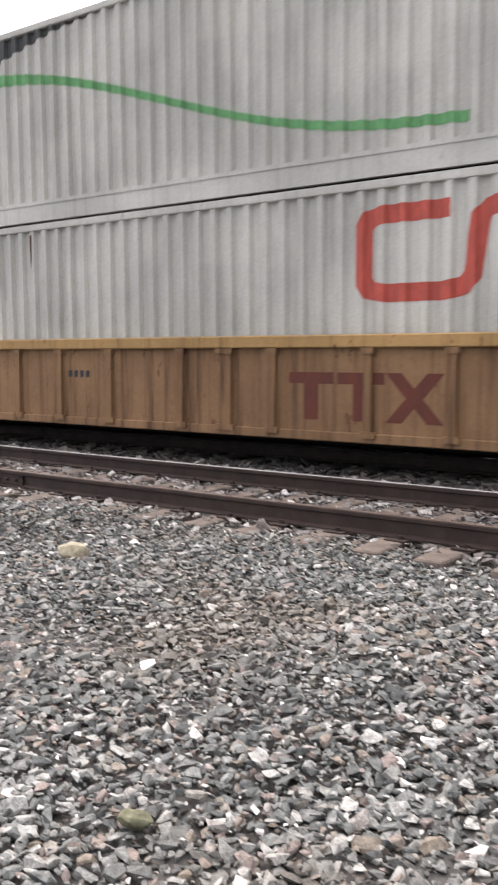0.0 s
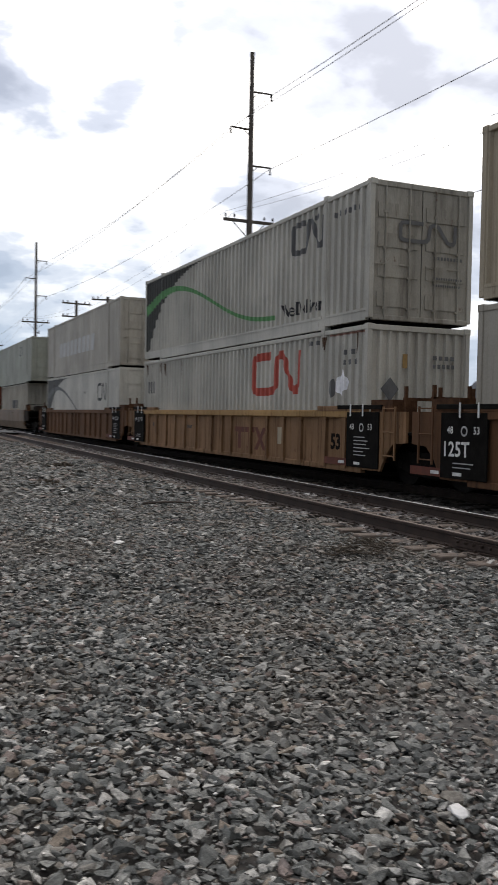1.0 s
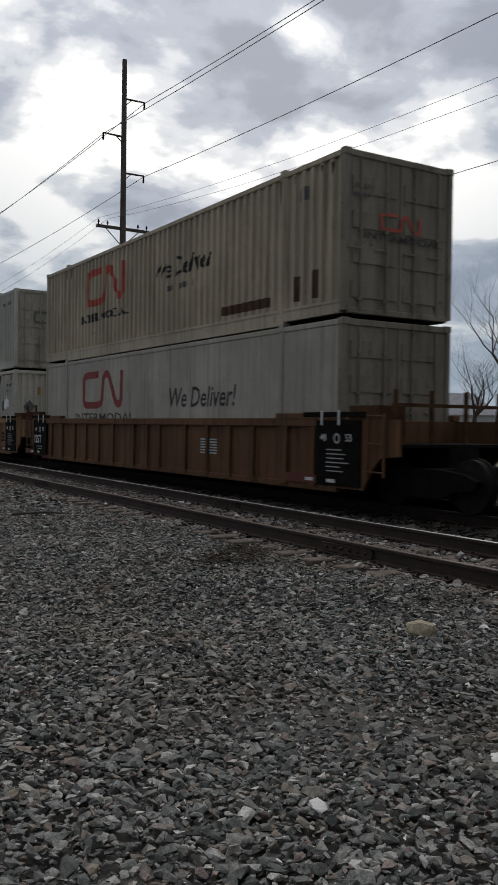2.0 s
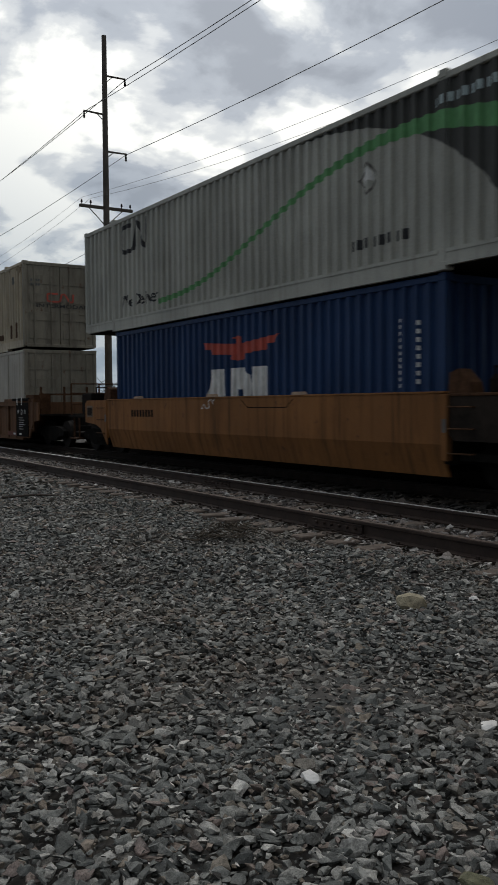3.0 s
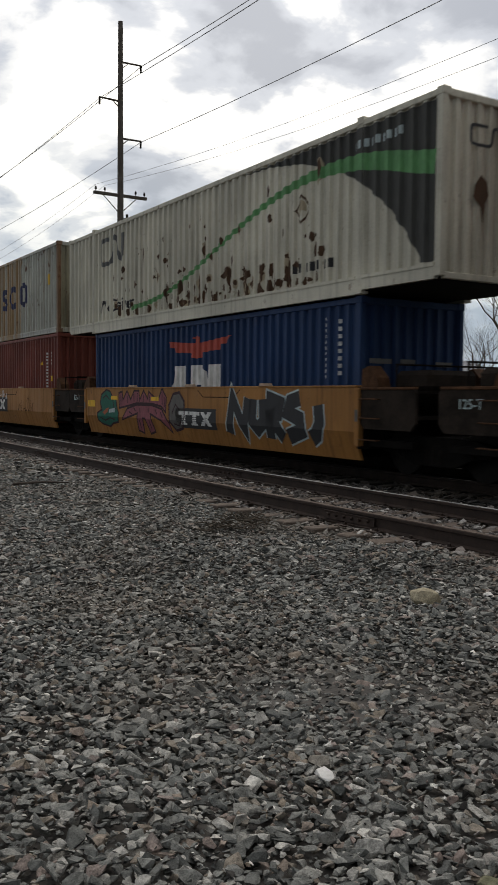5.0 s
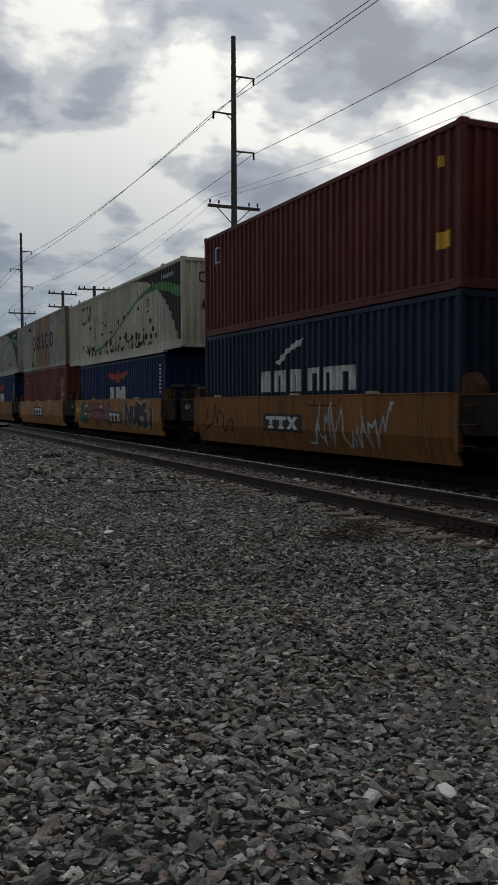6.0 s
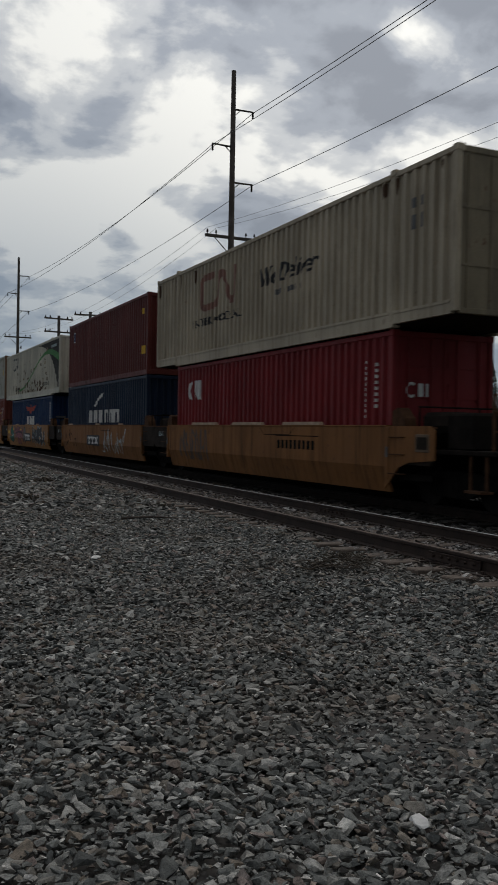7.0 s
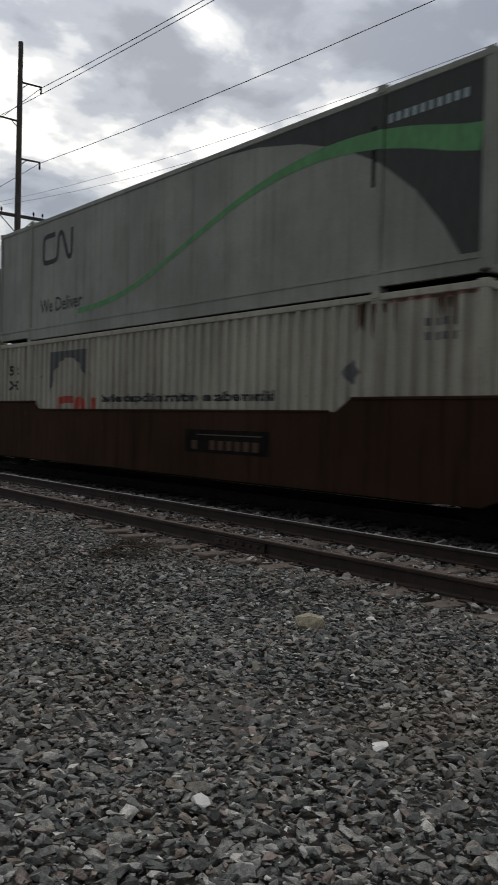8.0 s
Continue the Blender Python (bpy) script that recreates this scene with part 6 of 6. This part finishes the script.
def tall_letters(width):
    """Heavy sprayed strokes."""
    lines = [[(2.0, 0.42), (2.16, 1.42), (2.62, 0.58), (2.78, 1.42)], [(2.98, 1.40), (2.95, 0.80), (3.12, 0.60), (3.36, 0.78), (3.34, 1.40)],
             [(3.58, 0.36), (3.62, 1.40), (3.95, 1.30), (3.90, 1.02), (3.66, 0.96), (4.02, 0.40)], [(4.62, 1.44), (4.30, 1.34), (4.22, 1.08), (4.62, 0.92), (4.66, 0.62), (4.20, 0.44)],
             [(5.20, 1.28), (5.24, 0.85), (5.12, 0.55), (4.95, 0.44)]]

    def draw(bm):
        for p in lines:
            ribbon(bm, [(u, 0.90 + (z - 0.90) * 0.74) for u, z in p], width)
    return draw


sprayed("grey_spray", BUBBLE, M_DIMP, [[(-0.68, 0.9), (-0.5, 1.12), (-0.3, 1.0)], [(-0.6, 0.66), (-0.35, 0.62), (-0.2, 0.75)]], 0.06)
sprayed("teal_spray", TEAL, M_TEALP, [[(-5.0, 1.22), (-4.75, 1.32), (-4.5, 1.2)], [(-5.2, 0.7), (-4.9, 0.62), (-4.5, 0.7), (-4.2, 0.66)], [(-4.3, 1.24), (-4.2, 1.0), (-4.02, 0.94)]])
daub(car, fold, (0.74,), "orange_spray", M_ORANGEP, lambda bm: patch(bm, [(-5.0, 0.84), (-4.7, 0.96), (-4.55, 0.98), (-4.62, 0.86), (-4.85, 0.78)]), lift=0.004)
daub(car, fold, (0.74,), "pale_spray", M_PALEP, lambda bm: patch(bm, [(-4.55, 0.84), (-4.5, 0.94), (-4.12, 0.98), (-4.14, 0.86)]), lift=0.004)
sprayed("pink_spray", CROWN, M_PINKP, [[(-3.72, 1.34), (-3.72, 1.08)], [(-3.3, 1.3), (-3.3, 1.12)], [(-2.9, 1.36), (-2.86, 1.16)], [(-2.66, 1.38), (-2.66, 1.16)], [(-2.28, 1.34), (-2.26, 1.16)], [(-1.94, 1.34), (-1.9, 1.16)], [(-1.22, 1.4), (-1.2, 1.1)], [(-1.1, 1.3), (-1.08, 1.04)]])
sprayed("pink_spray", LEGS, M_PINKP, [[(-3.2, 0.9), (-3.0, 0.84)], [(-2.9, 1.0), (-2.75, 0.92)], [(-2.5, 1.0), (-2.5, 0.88)], [(-2.0, 1.0), (-2.0, 0.88)], [(-1.6, 0.98), (-1.5, 0.86)], [(-1.3, 0.92), (-1.2, 0.78)], [(-2.56, 0.7), (-2.58, 0.48)], [(-1.98, 0.7), (-1.94, 0.48)]])
daub(car, fold, (0.74,), "pale_spray_edge", M_PALEP, tall_letters(0.36), lift=0.001)
daub(car, fold, (0.74,), "black_spray", M_BLACKP, tall_letters(0.29), lift=0.003)
a = container("white ribbed container pocked with rust spots", M_CN_DIRTY, height=2.92, rear="corr")
swoosh(a, 1)
emblem_logo(a, -5.6, 1.85, 1.60, 0.74, 0.12, M_GREYP)
slogan(a, -5.65, 0.52, 0.36, 2.3)
mark_end(a, 16.15, "end_emblem", M_BLACKP, lambda bm: worm(bm, -0.72, 2.15, 0.95, 0.33, 0.05))
mark_end(a, 16.15, "dark_stain", M_RUSTP, lambda bm: patch(bm, [(-0.62, 1.35), (-0.58, 1.55), (-0.45, 1.72), (-0.33, 1.62), (-0.28, 1.42), (-0.36, 1.28), (-0.40, 0.95), (-0.46, 1.22)]))
id_bars(a, 5.9, 2.45, 1.3, 0.16, M_PALEP)
id_bars(a, 3.9, 0.56, 1.5, 0.2, M_BLACKP, n=8)
placard(a, 4.35, 1.74, M_BLOOMP)
rust_specks(a, 17)
b = blue_box("navy blue forty-foot container with white slabs", 2.591, 0.21)
for u0, z0, w0 in ((-1.0, 1.45, 0.5), (-0.3, 1.45, 0.35), (0.55, 1.42, 0.4), (0.55, 1.25, 0.25)):
    mark_end(b, 12.19, "print_bar", M_DIMP, lambda bm: rect(bm, u0, z0, u0 + w0, z0 + 0.09))
stack(a, b, -66.2, base=0.42, low=2.591)

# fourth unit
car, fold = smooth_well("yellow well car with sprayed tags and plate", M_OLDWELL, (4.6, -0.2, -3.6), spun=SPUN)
ride(car, -82.17, -0.05)
ttx_plate(car, fold, -1.5, 0.66, 2.1, 0.44)
scribble(car, fold, 0.75, 0.45, 3.6, 0.9, M_PALEP, 15, 9, 0.05)
scribble(car, fold, -5.4, 0.60, 2.0, 0.7, M_DARK, 16, 5, 0.04)
a = container("maroon ribbed forty-foot container with yellow labels", M_MAROON, 12.19, rear="corr")
mark(a, "label_plate", M_WHITEP, lambda bm: rect(bm, -5.35, 2.05, -4.98, 2.5))
mark(a, "label_field", M_BLUEP, lambda bm: rect(bm, -5.31, 2.09, -5.02, 2.46), lift=0.007)
mark(a, "yellow_label", M_YELLOWP, lambda bm: [rect(bm, 5.35, 0.75, 5.75, 1.05), rect(bm, 5.4, 2.2, 5.52, 2.4)])
vertical_bars(a, 5.3, 1.2, 2.4, n=8)
b = container("dark blue forty-foot container with white blocks", M_CMA, 12.19, rear="corr")


def white_blocks(bm):
    for k, (u, w) in enumerate(((-2.15, 0.55), (-1.45, 0.75), (-0.55, 0.62), (0.45, 0.55), (1.1, 0.55), (1.75, 0.75))):
        rect(bm, u, 1.22, u + w * 0.36, 1.75)
        rect(bm, u + w * 0.62, 1.22, u + w, 1.75)
        rect(bm, u, 1.62, u + w, 1.75)
    patch(bm, [(-1.3, 1.95), (-0.7, 2.25), (-0.2, 2.42), (0.2, 2.46), (0.1, 2.32), (-0.5, 2.20), (-0.8, 2.08), (-1.05, 1.85)])


mark(b, "white_blocks", M_WHITEP, white_blocks)
vertical_bars(b, 5.3, 1.2, 2.4)
stack(a, b, -82.17)

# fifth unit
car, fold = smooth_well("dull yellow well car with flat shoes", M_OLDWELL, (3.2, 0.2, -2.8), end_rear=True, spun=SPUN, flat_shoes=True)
ride(car, -97.62, -0.05)
daub(car, fold, (0.74,), "number_print", M_DARK, lambda bm: [bars(bm, 1.6, 0.98, 1.9, 0.20, 9), rect(bm, 1.5, 1.27, 3.6, 1.29)])
scribble(car, fold, -5.2, 0.55, 2.4, 0.8, M_FADEDBROWN, 26, 11, 0.09)
a = container("cream ribbed container with a pale red emblem", M_CN_BEIGE, height=2.975, rear="panel")
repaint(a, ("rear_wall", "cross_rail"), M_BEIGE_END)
emblem_logo(a, -4.1, 1.52, 2.6, 0.98, 0.20, M_FADEDRED)
slogan(a, -4.7, 1.05, 0.24, 3.6, "INTERMODAL")
slogan(a, 0.1, 1.62, 0.46, 3.0, "We Deliver", shear=0.25)
id_bars(a, 1.0, 1.32, 1.4, 0.15, n=7)
id_bars(a, 6.7, 1.75, 0.5, 0.32, n=2)
id_bars(a, 6.7, 2.15, 0.5, 0.22, n=2)
b = container("red forty-foot container with white markings", M_RED, 12.19, rear="doors")


def three_slabs(bm):
    ring(bm, -4.95, 2.10, 0.34, 0.50, 0.10, 50, 310)
    patch(bm, [(-4.72, 1.82), (-4.62, 2.40), (-4.50, 2.40), (-4.40, 1.82), (-4.50, 1.82), (-4.56, 2.1), (-4.62, 1.82)])
    rect(bm, -4.34, 1.82, -4.22, 2.40)


mark(b, "white_shape", M_WHITEP, three_slabs)
mark_end(b, 12.19, "end_shape", M_WHITEP, lambda bm: [ring(bm, -0.78, 1.75, 0.2, 0.26, 0.05, 50, 310), rect(bm, -0.62, 1.62, -0.5, 1.88), rect(bm, -0.44, 1.62, -0.38, 1.88)], lift=0.03)
vertical_bars(b, 5.1, 1.2, 2.4)
vertical_bars(b, 5.45, 1.4, 2.35, n=8)
rust_runs(a, 52, 14, 2.85)
stack(a, b, -97.62, base=0.43)

# last unit
car, fold = plate_well("dark brown well car with plain deep sides", M_BROWNWELL, SPUN)
ride(car, -119.39)
a = container("smooth grey-green container with a long green line", M_GREENGREY, height=2.965, smooth=True, rear="panel")
swoosh(a, 1, top=2.854)
emblem_logo(a, -5.42, 1.82, 1.65, 0.72, 0.12, M_BLACKP)
slogan(a, -5.5, 0.62, 0.34, 2.25)
id_bars(a, 6.25, 2.42, 1.5, 0.15, M_PALEP, 10)
b = container("cream white ribbed container with red emblem behind the sill", M_CN_CREAM, rear="corr")
emblem_logo(b, -4.45, 0.75, 1.85, 0.68, 0.17, M_REDP)


def corner_square(bm):
    pts = [(-4.9 + 0.95 * math.cos(radians(180 - k * 12)) + 0.98, 1.45 + 0.95 * math.sin(radians(180 - k * 12))) for k in range(16)]
    for p, q in zip(pts, pts[1:]):
        patch(bm, [p, q, (q[0], 2.56), (p[0], 2.56)])


mark(b, "charcoal_square", M_GREYP, corner_square)
slogan(b, -2.30, 1.27, 0.24, 6.1, "Services d\u2019exp\u00e9dition transitaire de calibre mondial", bold=0.035)
slogan(b, -7.35, 2.05, 0.26, 0.62, "53 ft", name="size_mark", bold=0.03)
slogan(b, -7.35, 1.65, 0.26, 0.62, "XHC", name="size_mark", bold=0.03)
id_bars(b, 7.05, 2.35, 0.6, 0.13, n=4)
id_bars(b, 7.05, 2.15, 0.6, 0.13, n=4)
mark(b, "red_edge", M_FADEDRED, lambda bm: rect(bm, 6.3, 2.74, 7.95, 2.785))
mark(b, "placard_mark", M_GREYP, lambda bm: patch(bm, [(5.4, 1.75), (5.6, 1.95), (5.8, 1.75), (5.6, 1.55)]))
rust_runs(b, 53, 22)
# flat dark strip painted for the shade in a recess by the post
mark(a, "slot", M_DARK, lambda bm: rect(bm, 5.93, 1.55, 6.0, 2.45))
stack(a, b, -119.39)

# a few stones that stand out
odd_stone("flat pale sandy stone lying on the gravel", M_PALESTONE, 4.43, 4.73, (0.20, 0.19, 0.30), 5)
odd_stone("small white stone on the gravel", M_WHITESTONE, 3.05, 2.73, (0.10, 0.08, 0.07), 6)
odd_stone("small white stone near the camera side", M_WHITESTONE, 2.03, 2.73, (0.12, 0.08, 0.08), 7)


odd_stone("narrow pale stone standing on edge", M_WHITESTONE, 4.93, 4.58, (0.06, 0.16, 0.14), 9)
odd_stone("flat white stone on the far gravel", M_WHITESTONE, 2.66, 9.91, (0.16, 0.10, 0.06), 11)


M_MOSSSTONE = plain("mossy_stone", (0.135, 0.13, 0.08), 0.95, 0.5, 24.0, relief=0.8)
odd_stone("mossy greenish stone lying in the gravel", M_MOSSSTONE, 2.0, 1.82, (0.11, 0.09, 0.13), 13)


def litter(name, label, x, y, reach, n, seed, r, rise):
    """A tangle of dead stalks or scraps on the gravel."""
    rnd = random.Random(seed)
    bm = bmesh.new()
    for _ in range(n):
        a, d = rnd.uniform(0, 6.28), reach * rnd.random() ** 0.7
        p = Vector((d * math.cos(a), d * math.sin(a) * 0.5, 0))
        b = rnd.uniform(0, 6.28)
        q = p + Vector((math.cos(b), math.sin(b), 0)) * reach * rnd.uniform(0.15, 0.5)
        p.z, q.z = rnd.uniform(0, rise), rnd.uniform(0, rise)
        tube(bm, p, q, r * rnd.uniform(0.6, 1.3), r * 0.4, 5)
    ob = tagged(finish(name, bm, M_WEED), label, "debris")
    ob.matrix_basis = pose(x, y, -0.19)


litter("dead_weed", "dark tangle of dead weed on the gravel", 4.99, 8.38, 0.45, 90, 3, 0.008, 0.10)
litter("dead_weed", "small tuft of dead weed beside the siding", 5.35, 8.9, 0.32, 80, 4, 0.008, 0.09)
litter("wood_scrap", "dark scrap of rotten wood on the gravel", 5.02, 24.4, 0.40, 16, 5, 0.05, 0.12)
litter("wood_scrap", "small dark scrap of wood on the gravel", 3.52, 18.6, 0.28, 10, 6, 0.04, 0.10)
bm = bmesh.new()
tube(bm, (-0.4, 0, 0), (0.1, 0.05, 0.015), 0.022, 0.018, 7)
tube(bm, (0.1, 0.05, 0.015), (0.5, 0.0, 0.0), 0.018, 0.010, 7)
stick = tagged(finish("stick", bm, M_BARK), "dark fallen stick lying on the gravel", "stick")
stick.matrix_basis = pose(4.57, 13.93, -0.165, 0, 0, -12)


# slack running in and out along the train, metres at each half second
SURGE = [0.70, 0.30, 0.53, 0.10, 0.0, 0.05, 0.22, 0.1, 0.45, -0.05, 0.27, 0.05, -0.05, -0.05, 0.43, -0.15, 0.22]


def motions():
    """The train runs past at a steady speed; its wheels turn."""
    for thing, centre, z in MOVING:
        rows = []
        for k in range(17):
            y = centre + SPEED * k * 0.5 + SURGE[k]
            x, h = track_at(MAIN_X, y)
            rows.append((k * 0.5, pose(x, y, z, 0, 0, h)))
        walk(thing, rows)
    turn = math.degrees(SPEED / 0.42) / FPS
    for w, a in SPUN:
        walk(w, [(k / FPS, pose(0, a, 0.42, -turn * k, 0, 0)) for k in range(8 * FPS + 1)])


motions()
